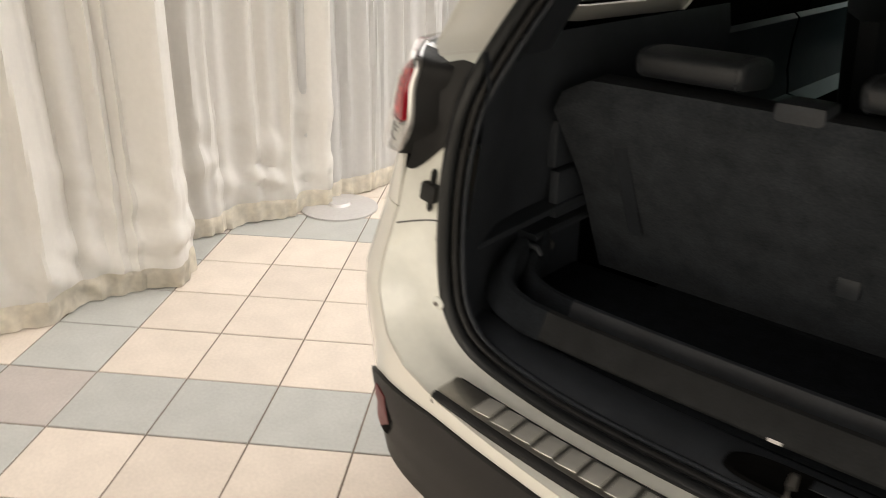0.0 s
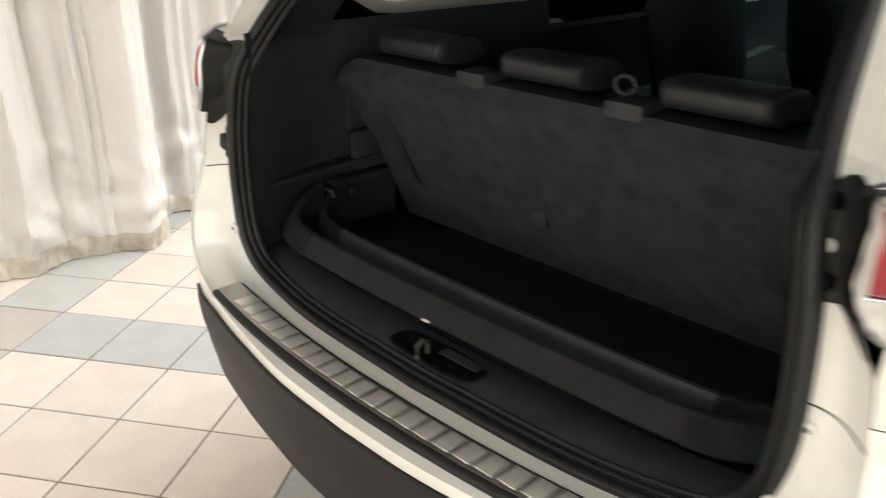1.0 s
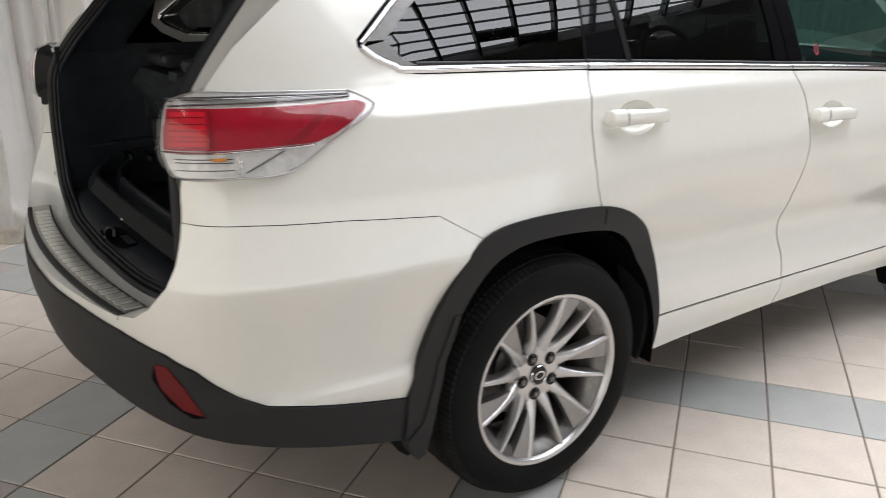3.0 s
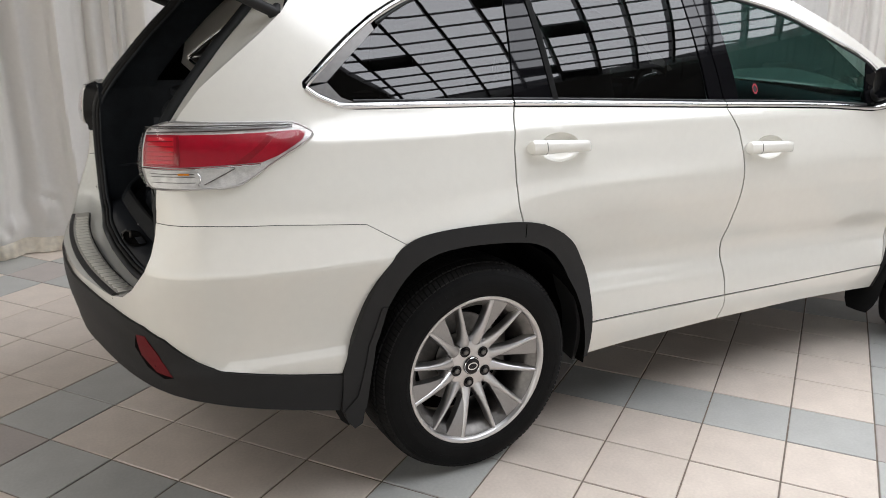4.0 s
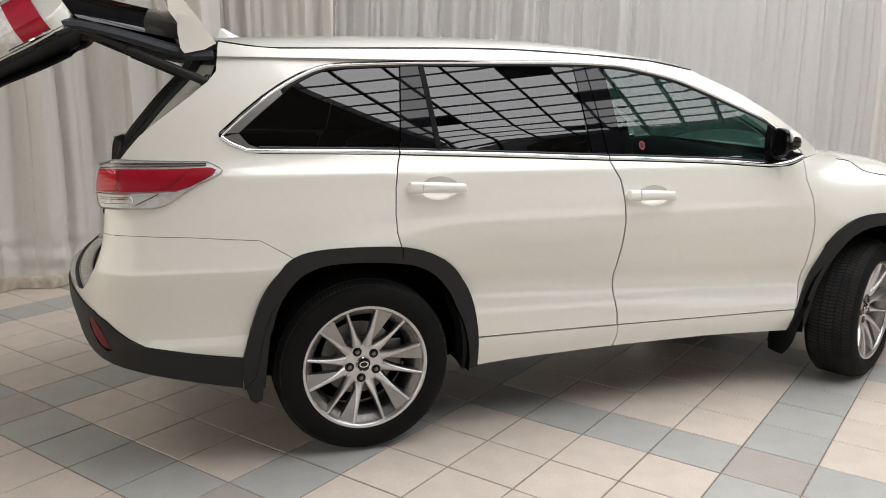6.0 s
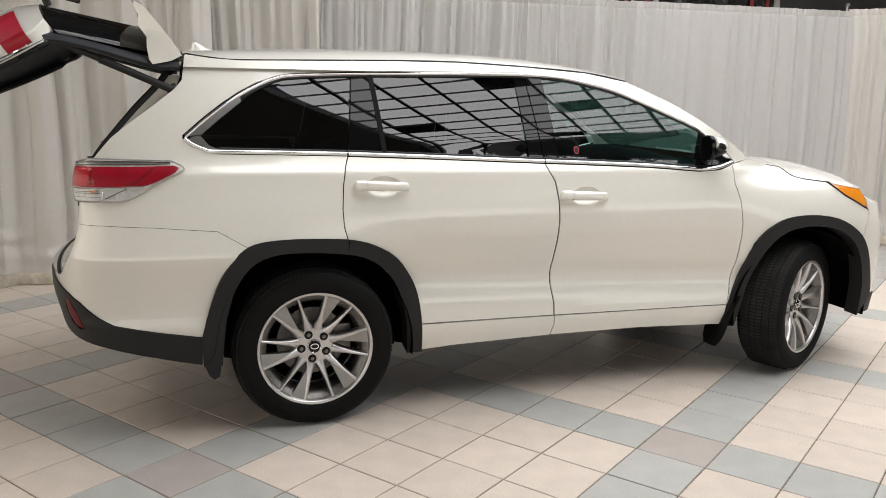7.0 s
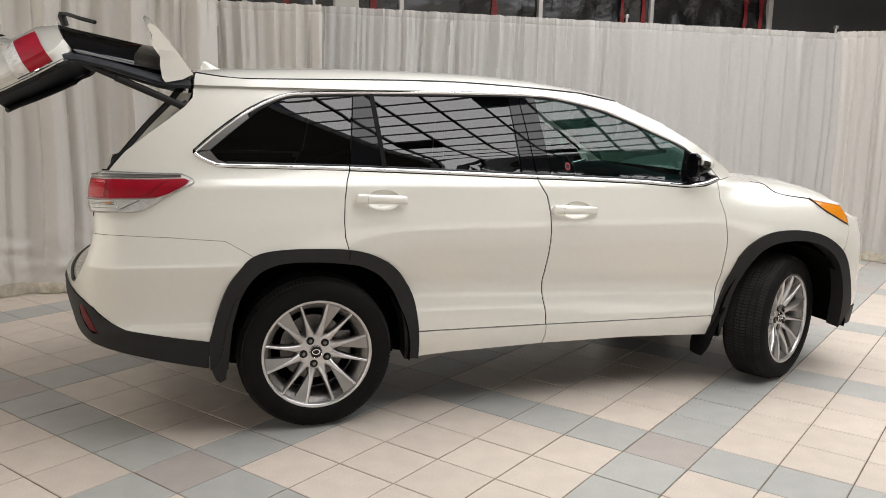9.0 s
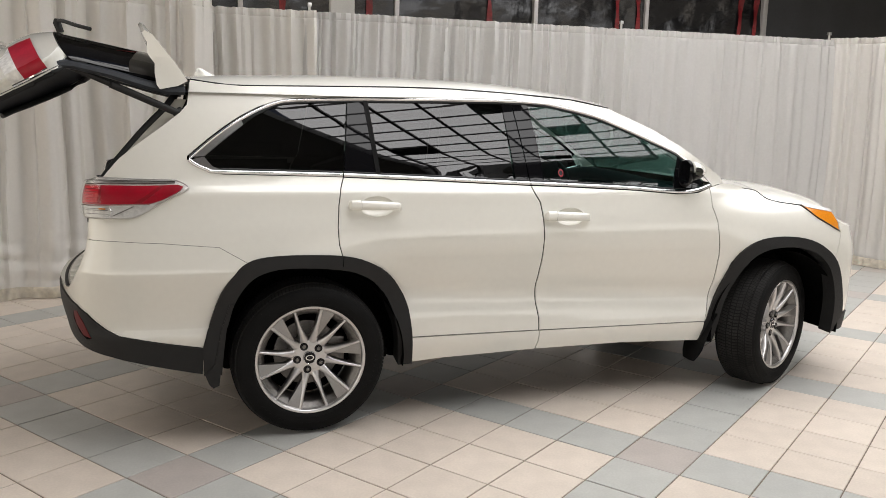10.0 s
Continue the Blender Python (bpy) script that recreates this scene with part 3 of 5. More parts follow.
CUPS = [(.330, 1.127, .088, .049), (1.378, 1.059, .085, .047)]
for side, word in ((1, "right"), (-1, "left")):
    body = part("body_side", panel(body_side, gap=.0016, side=side), PAINT, car)
    part("inner_shell", panel(merged(TAIL_EDGE, [(-1.07, 1.2), (-1.08, 1.0), (-.6, .96)], ARCH_R[4:10], back(SEAM_C)[:3], Q_BELT), -.012, .004, .03, side), DARK, body)
    d = part("rear_door", panel(rear_door, side=side, holes=CUPS[:1]), PAINT, car)
    part("door_moulding", panel([(u, z + (.006 if z > .43 else 0)) for u, z in rear_moulding], .005, .012, .001, side), PAINT, d)
    part("door_shell", panel(rear_door, -.010, .004, -.010, side, holes=CUPS[:1]), DARK, d)
    d2 = part("front_door", panel(front_door, side=side, holes=CUPS[1:]), PAINT, car)
    part("door_moulding", panel([(u, z + (.006 if z > .415 else 0)) for u, z in front_moulding], .005, .012, .001, side), PAINT, d2)
    part("door_shell", panel(front_door, -.010, .004, -.010, side, holes=CUPS[1:]), DARK, d2)
    part("moulding_gap", ribbon([(.524, .4495), (.88, .4470), (1.233, .4425)], .0018, .001, side, height=.0010), SEALRUBBER, d)
    part("moulding_gap", ribbon([(1.242, .4425), (1.75, .4350), (2.283, .4280)], .0018, .001, side, height=.0010), SEALRUBBER, d2)
    part("front_fender", panel(fender, gap=.0015, side=side), PAINT, car)
    part("rear_bumper", panel(rear_bumper, 0, .006, .0004, side), PAINT, car)
    low = part("lower_rear_bumper", panel(rear_bumper_low, .008, .02, .0015, side), BLACK, car, "textured black plastic bumper")
    part("front_bumper", panel(front_bumper, gap=.0012, side=side), PAINT, car)
    part("front_lip", panel(front_lip, .008, .03, side=side), BLACK, car, "black plastic front lip")
    part("bonnet_gap", ribbon([(2.57, 1.190), (2.681, 1.171), (2.735, 1.128), (2.80, 1.110), (2.938, 1.093)], .0035, .001, side, height=.002), SEALRUBBER, car)
    hl = part("headlamp", panel(headlamp, .003, .03, side=side), AMBER, car, "amber side lens of the headlamp")
    part("lamp_front", panel([(3.212, .985), (3.30, .965), (FRONT_END, .95), (FRONT_END, .928), (3.40, .930), (3.212, .936)], .002, .02, 0, side), PAINT, hl, "white panel under the lamp")
    part("lamp_top_lens", panel([(2.945, 1.096), (3.06, 1.084), (3.165, 1.064), (3.17, 1.048), (3.06, 1.066), (2.97, 1.080)], .006, .006, 0, side), CLEARLENS, hl, "clear strip over the amber lens")
    part("lamp_edge", ribbon([(2.940, 1.092), (3.045, 1.018), (3.176, .953), (3.205, .940)], .006, .004, side, height=.003), SEALRUBBER, hl)
    part("wheel_arch_trim", panel(merged([(-.505, .346)], evened(ARCH_R, .004), back(evened(ARCH_RI))), ("soft", .018), .085, 0, side, .04), BLACK, car, "black plastic arch flare")
    part("flare_seam", ribbon([(.153, .888), (.151, .866), (.149, .844)], .003, .0185, side, height=.0012), DARK, car)
    part("wheel_arch_trim", panel(merged(evened(ARCH_F, .004), back(evened(ARCH_FI))), ("soft", .018), .085, 0, side, .04), BLACK, car, "black plastic arch flare")
    for cx, r in ((0.0, .475), (2.79, .46)):
        rings = [[(cx + r * math.cos(t), side * y, .36 + r * math.sin(t) * 1.02) for t in np.linspace(-.12, math.pi + .12, 28)] for y in (-.87, -.50)]
        b = loft(rings)
        b.faces.new([b.verts.new((x, y, z)) for x, y, z in rings[1]])
        part("wheel_well", b, DARK, car)
    # mud flaps, each with the lower end of its arch flare
    for fx, lean, top, foot in ((-.405, -.055, .60, .265), (2.372, -.115, .47, .185)):
        rows = []
        for f in np.linspace(0, 1, 9):
            z = top + (foot - top) * f
            x = fx + lean * f ** .8
            w = .035 * (max(0, f - .7) / .3) ** 2
            rows.append([(x, -side * (.868 - w), z), (x - .012, -side * (.874 - w), z), (x - .020, -side * (.80), z), (x - .012, -side * (.70 + w), z), (x, -side * (.70 + w), z)])
        part("mud_flap", loft(rows, True, True), RUBBER, car, "black mud flap behind the wheel")
    part("arch_flap", panel([(-.500, .352), (-.482, .300), (-.462, .276), (-.436, .290), (-.424, .40), (-.402, .55), (-.365, .690), (-.384, .690), (-.424, .56), (-.455, .40)], ("soft", .022), .05, 0, side, .03), BLACK, car, "black lower end of the arch flare")
    # side glass, pillars and bright window surround
    qglass = [(-.480, 1.362), (-.393, 1.430), (-.30, 1.500), (-.221, 1.558), (-.132, 1.603), (-.077, 1.618), (.0, 1.630), (.222, 1.641), (.176, 1.287), (-.13, 1.292), (-.40, 1.300), (-.44, 1.315)]
    part("quarter_window", panel(qglass, -.006, .003, 0, side), PRIVACY, car, "dark privacy glass")
    rglass = [(.330, 1.644), (.776, 1.651), (1.060, 1.653), (1.075, 1.26), (1.085, 1.245), (.584, 1.268), (.356, 1.280)]
    part("rear_door_window", panel(rglass, -.006, .003, 0, side), PRIVACY, car, "dark privacy glass")
    fglass = [(1.215, 1.648), (1.301, 1.643), (1.436, 1.622), (1.605, 1.584), (1.741, 1.536), (1.908, 1.467), (2.075, 1.391), (2.18, 1.308), (2.25, 1.222), (2.051, 1.193), (1.758, 1.215), (1.345, 1.235), (1.25, 1.239)]
    part("front_door_window", panel(fglass, -.006, .003, 0, side), SIDEGLASS, car, "lightly tinted green glass")
    part("rear_pillar", panel([(.228, 1.643), (.332, 1.646), (.358, 1.279), (.180, 1.286)], -.002, .01, .001, side), GLOSSBLACK, car, "gloss black pillar")
    part("window_divider", panel([(.305, 1.645), (.330, 1.646), (.362, 1.279), (.338, 1.280)], .002, .01, .001, side), RUBBER, car)
    part("centre_pillar", panel([(1.060, 1.655), (1.117, 1.654), (1.162, 1.243), (1.085, 1.246)], -.002, .01, .001, side), GLOSSBLACK, car, "gloss black pillar")
    part("centre_pillar", panel([(1.121, 1.654), (1.215, 1.650), (1.25, 1.238), (1.166, 1.242)], -.002, .01, .001, side), GLOSSBLACK, car, "gloss black pillar")
    inner_top = [(x + (.010 if x < -.2 else 0), z - .010) for x, z in WINDOW_TOP[:-1]]
    part("window_surround", ribbon(inner_top, .015, .002, side), CHROME, car, "chrome window surround")
    part("window_surround", ribbon([(-.545, 1.345), (-.51, 1.320), (-.46, 1.299), (-.42, 1.291), (-.13, 1.284), (.170, 1.276)], .017, .002, side), CHROME, car, "chrome window surround")
    part("window_surround", ribbon([(.177, 1.276), (.584, 1.259), (1.162, 1.232)], .017, .002, side), CHROME, car, "chrome window surround")
    part("window_surround", ribbon([(1.168, 1.232), (1.345, 1.225), (1.758, 1.205), (2.051, 1.183), (2.18, 1.190), (2.285, 1.213)], .017, .002, side), CHROME, car, "chrome window surround")
    part("glass_seal", ribbon([(x + (.018 if x < -.2 else 0), z - .021) for x, z in WINDOW_TOP[3:-1]], .008, -.001, side, height=.003), SEALRUBBER, car)
    for line in ([(-.40, 1.304), (-.13, 1.2965), (.170, 1.289)], [(.177, 1.289), (.584, 1.272), (1.162, 1.245)], [(1.168, 1.245), (1.345, 1.238), (1.758, 1.218), (2.035, 1.198)]):
        part("glass_seal", ribbon(line, .010, -.001, side, height=.003), SEALRUBBER, car)
    part("window_garnish", panel([(-.538, 1.356), (-.45, 1.430), (-.36, 1.497), (-.30, 1.538), (-.29, 1.508), (-.39, 1.430), (-.475, 1.360)], .004, .008, 0, side), GARNISH, car, "grey brushed window corner")
    part("window_garnish", panel([(-.540, 1.345), (-.475, 1.357), (-.44, 1.315), (-.40, 1.300), (-.44, 1.298), (-.50, 1.325)], .004, .008, 0, side), GARNISH, car, "grey brushed window corner")

    # door handles with their recess
    for hu, hz, tilt in ((.318, 1.126, -.036), (1.361, 1.055, -.04)):
        cu, cz, ru, rz = CUPS[0 if hu < 1 else 1]
        rec = loft([[on_skin(cu + ru * k * math.cos(t), cz + rz * k * math.sin(t), -h, side) for t in np.linspace(0, 2 * math.pi, 28, endpoint=False)] for k, h in ((1.0, .0), (.97, .004), (.88, .013), (.70, .020), (.40, .024), (.05, .025))], True)
        owner = d if hu < 1 else d2
        rings = []
        for q, rise, tall, deep in ((-.132, .004, .006, .004), (-.130, .016, .019, .010), (-.122, .023, .0245, .014), (-.085, .030, .0255, .016), (-.070, .033, .0235, .015), (0, .038, .0225, .015), (.07, .036, .0220, .015), (.110, .028, .0215, .014), (.126, .018, .0175, .010), (.131, .006, .006, .004)):
            rings.append([on_skin(hu + q, hz + tilt * q + tall * math.copysign(abs(math.sin(t)) ** .8, math.sin(t)), rise + deep * math.cos(t), side) for t in np.linspace(0, 2 * math.pi, 16, endpoint=False)])
        handle = part("door_handle", loft(rings, True, True), PAINT, owner)
        part("handle_cup", rec, PAINT, handle, "shallow white grip recess")
        part("handle_gap", loft([[on_skin(hu - .077, hz - tilt * .077 + (.0245 - d) * math.copysign(abs(math.sin(t)) ** .8, math.sin(t)), .0325 + (.0165 - d) * math.cos(t), side) for t in np.linspace(0, 2 * math.pi, 16, endpoint=False)] for d in (-.0005, .004)], True), SEALRUBBER, handle)

    # tail lamp
    lamp = part("tail_lamp", panel(LAMP, proud(.006), .09, .001, side), CLEARLENS, car, "tail lamp with a silvered housing")
    red = [(-1.052, 1.221), (-.94, 1.219), (-.817, 1.221), (-.68, 1.224), (-.595, 1.227), (-.576, 1.219), (-.588, 1.205), (-.672, 1.166), (-.720, 1.151), (-.80, 1.148), (-.97, 1.142), (-1.083, 1.143), (-1.074, 1.185)]
    rl = part("red_lens", panel(red, proud(.014), .012, 0, side), REDLENS, lamp, "glossy red lens")
    part("lens_rib", panel([(-.957, 1.217), (-.949, 1.217), (-.958, 1.147), (-.966, 1.147)], proud(.0155), .003, 0, side), REDBAND, rl)
    part("lens_rib", panel([(-.800, 1.151), (-.765, 1.151), (-.655, 1.222), (-.68, 1.221)], proud(.0155), .003, 0, side), REDBAND, rl)
    part("bright_field", panel([(-1.046, 1.214), (-.966, 1.213), (-.974, 1.152), (-1.066, 1.150)], proud(.0150), .003, 0, side), REDBRIGHT, rl, "bright red inner field")
    for dz in (.162, .172, .183, .194, .204):
        part("field_line", ribbon([(-1.058, 1.0 + dz), (-.970, 1.0 + dz)], .0018, proud(.0155), side, height=.0012), REDBAND, rl)
    part("lamp_rim", ribbon([*[(u + .006 * (1 if u < -.9 else 0), z) for u, z in LAMP], LAMP[0]], .0055, proud(.006), side, height=.004), ALLOY, lamp)
    part("lamp_divider", ribbon([(-1.085, 1.138), (-.97, 1.137), (-.80, 1.143), (-.725, 1.146)], .006, proud(.012), side), CHROME, lamp)
    part("top_band", ribbon([(-1.03, 1.236), (-.80, 1.240), (-.61, 1.242)], (.020, .010), proud(.008), side, height=.003), ALLOY, lamp, "silver upper band")
    for dz, wide in ((-.0085, .0035), (.0015, .002), (.008, .003)):
        part("band_line", ribbon([(-1.05, 1.235 + dz), (-.80, 1.240 + dz * .8), (-.61, 1.241 + dz * .4)], wide, proud(.0105), side, height=.002), DARKCHROME, lamp)
    bowl = part("bulb_window", panel([(-1.068, 1.130), (-.915, 1.130), (-.905, 1.115), (-.912, 1.094), (-1.055, 1.092)], proud(.0075), .006, 0, side), CLEARLENS, lamp, "bright reflector bowl")
    for z in (1.101, 1.117, 1.124):
        part("bowl_line", ribbon([(-1.058, z), (-.92, z + .001)], .0022, proud(.0085), side, height=.002), DARKCHROME, bowl)
    part("bowl_bulb", ribbon([(-.968, 1.124), (-.935, 1.124)], .006, proud(.0095), side, height=.003), AMBER, bowl, "amber bulb")
    part("bowl_edge", ribbon([(-.912, 1.132), (-.903, 1.113), (-.912, 1.092)], .005, proud(.009), side, height=.003), CHROME, bowl)
    part("lens_stay", ribbon([(-.895, 1.096), (-.80, 1.138)], .003, proud(.009), side, height=.002), DARKCHROME, lamp)
    part("lens_cover", panel([(u, z) for u, z in LAMP], proud(.022), .014, .003, side), LENS, lamp, "clear outer lens")

    # black inner edge of the lamp towards the load opening
    rim_line = rounded([(-1.071, 1.080), (-1.100, 1.115), (-1.105, 1.148), (-1.087, 1.196), (-1.051, 1.240), (-.985, 1.256)], 4)
    part("lamp_back", loft([[raised(proud(h), u - .0015, z, 0.0, side) for u, z in rim_line] for h in (.003, -.02, -.05)] + [[on_skin(u, z, -.03, side) for u, z in rim_line]]), BLACK, lamp, "black rear edge of the lamp")

    # reflector in the bumper; a flat dark patch paints the shade of its pocket
    part("reflector_pocket", panel([(-1.143, .642), (-1.125, .595), (-1.085, .556), (-1.035, .528), (-1.070, .520), (-1.130, .545), (-1.160, .600)], .0088, .01, 0, side), DARK, low, "flat dark patch for the shade in the reflector's pocket")
    part("bumper_reflector", panel([(-1.141, .643), (-1.100, .648), (-1.060, .600), (-1.037, .531), (-1.090, .538), (-1.135, .580)], .0095, .02, 0, side), REDREFLEX, low, "red bumper reflector")

# roof
def gutter_at(x):
    g = np.array(rounded(GUTTER, 6))
    return float(np.interp(x, g[:, 0], g[:, 1]))


ROOF_TOP = [(-.56, 1.735), (-.35, 1.752), (.1, 1.768), (.5, 1.772), (.95, 1.765), (1.25, 1.745), (1.45, 1.718), (1.60, 1.692), (1.74, 1.662)]
rows = []
for x in np.linspace(-.535, 1.70, 46):
    zg = gutter_at(x) + .004
    zt = float(np.interp(x, [p[0] for p in ROOF_TOP], [p[1] for p in ROOF_TOP]))
    y = half_width(x, zg) - .004
    row = []
    for s in np.linspace(-1, 1, 33):
        k = abs(s)
        zz = zg + (zt - zg) * (1 - k ** 5)
        row.append((x + .05 * (1 - k * k) * ease(1.1, 1.70, x), s * y, zz))
    rows.append(row)
part("roof", loft(rows), PAINT, car)
for side in (1, -1):
    part("roof_gutter", ribbon([(x, z + .003) for x, z in GUTTER[:9]], .007, -.002, side, height=.003), SEALRUBBER, car)
# shark fin aerial
rings = []
for f in np.linspace(0, 1, 8):
    x0, x1, w = -.49 + .02 * f, -.335 - .115 * f ** .8, .032 * (1 - f) ** .7 + .004
    n = 14
    rings.append([((x0 + x1) / 2 + (x1 - x0) / 2 * math.cos(t), w * math.sin(t), 1.742 + .052 * f) for t in np.linspace(0, 2 * math.pi, n, endpoint=False)])
part("roof_aerial", loft(rings, True, True), PAINT, car, "white shark fin aerial")

# windscreen and bonnet
rows = []
for f in np.linspace(0, 1, 12):
    x, z, w = 1.73 + .73 * f, 1.650 - .455 * f ** 1.05, .566 + .100 * f
    rows.append([(x + .10 * (1 - s * s) - .06, s * w, z + .025 * (1 - s * s)) for s in np.linspace(-1, 1, 17)])
part("windscreen", loft(rows), SIDEGLASS, car, "raked clear windscreen")
BONNET_EDGE = [(2.40, 1.210), (2.50, 1.201), (2.60, 1.187), (2.672, 1.173), (2.690, 1.166), (2.712, 1.146), (2.732, 1.131), (2.765, 1.119), (2.80, 1.112), (2.870, 1.102), (2.938, 1.095), (3.06, 1.084), (3.150, 1.066), (3.185, 1.030), (3.212, .985), (3.30, .968), (3.42, .958), (3.56, .950)]
edge_u, edge_z = [p[0] for p in BONNET_EDGE], [p[1] for p in BONNET_EDGE]
rows = []
for u in [*np.linspace(2.40, 2.66, 6), *np.linspace(2.68, 2.80, 10), *np.linspace(2.83, 3.56, 18)]:
    zs = float(np.interp(u, edge_u, edge_z))
    e = skin(u, zs)
    zc = float(np.interp(e.x, [2.40, 2.65, 2.95, 3.12, 3.22, 3.30, 3.40, 3.52], [1.218, 1.216, 1.188, 1.145, 1.085, 1.03, .975, .955]))
    zc = max(zc, zs + .004)
    row = []
    for q in np.linspace(-1, 1, 41):
        s = math.copysign(1 - (1 - abs(q)) ** 1.6, q)
        row.append((e.x + .04 * (1 - s * s) * ease(2.7, 3.5, u), -s * e.y, zs - .001 + (zc - zs) * (1 - abs(s) ** 5)))
    rows.append(row)
part("bonnet", loft(rows), PAINT, car)
part("cowl", box_mesh(2.30, 2.42, -.68, .68, 1.12, 1.185, bevel=.01), BLACK, car)
part("grille", box_mesh(3.36, 3.44, -.55, .55, .50, .86, bevel=.02), GLOSSBLACK, car, "dark front grille")

# underbody
part("underbody", box_mesh(-.80, 3.25, -.50, .50, .30, .60, bevel=.03), DARK, car)
part("underbody", box_mesh(.52, 2.20, -.72, .72, .33, .45, bevel=.03), DARK, car)
# two unseen low boxes, added to deepen the shade under the car
part("underbody", box_mesh(.50, 2.25, -.44, .44, .22, .34, bevel=.03), DARK, car)
part("underbody", box_mesh(-.40, .50, -.46, .46, .22, .34, bevel=.03), DARK, car)
part("underbody", box_mesh(-1.02, -.55, -.74, .74, .47, .68, bevel=.04), DARK, car)

# door mirrors
for side in (1, -1):
    def half_shell(t0, t1, grow, drop):
        rings = []
        for f in np.linspace(0, 1, 11):
            k = math.sin(math.pi * (0.06 + 0.88 * f)) ** .5
            y = -side * (.787 + .135 * f)
            rings.append([(2.085 + (.030 + .092 * k * math.cos(t) if math.cos(t) > 0 else .030 + .012 * math.cos(t)) + grow * math.cos(t), y, 1.300 - drop + (.056 if math.sin(t) > 0 else .050) * (1 + grow * 10) * k * math.sin(t)) for t in np.linspace(t0, t1, 14)])
        return loft(rings, False, False)
    mirror = part("door_mirror", half_shell(-.62, math.pi, 0, 0), PAINT, car, "white door mirror cap over a black housing")
    part("mirror_housing", half_shell(-math.pi, -.45, -.003, .006), BLACK, mirror, "black lower mirror housing")
    part("indicator_strip", tube([(2.085 + .030 + .091 * math.sin(math.pi * (.06 + .88 * f)) ** .5, -side * (.787 + .135 * f), 1.293) for f in np.linspace(.05, .95, 12)], .0045, 8), CHROME, mirror, "bright indicator strip")
    part("mirror_frame", loft([[(2.092 - dx, -side * (.852 + .058 * k * math.copysign(abs(math.cos(t)) ** .6, math.cos(t))), 1.292 + .068 * k * math.copysign(abs(math.sin(t)) ** .6, math.sin(t))) for t in np.linspace(0, 2 * math.pi, 24, endpoint=False)] for k, dx in ((.9, -.012), (1.0, -.004), (1.0, .006), (.93, .012), (.85, .010), (.05, .010))], True, True), GLOSSBLACK, mirror)
    part("mirror_arm", tube([(2.16, -side * .73, 1.222), (2.135, -side * .78, 1.230), (2.115, -side * .85, 1.252)], [.036, .032, .028], 10), BLACK, mirror)
    part("mirror_sail", panel([(2.035, 1.200), (2.065, 1.300), (2.090, 1.372), (2.17, 1.310), (2.245, 1.224), (2.18, 1.203)], .000, .008, .001, side), GLOSSBLACK, car, "gloss black corner under the mirror")

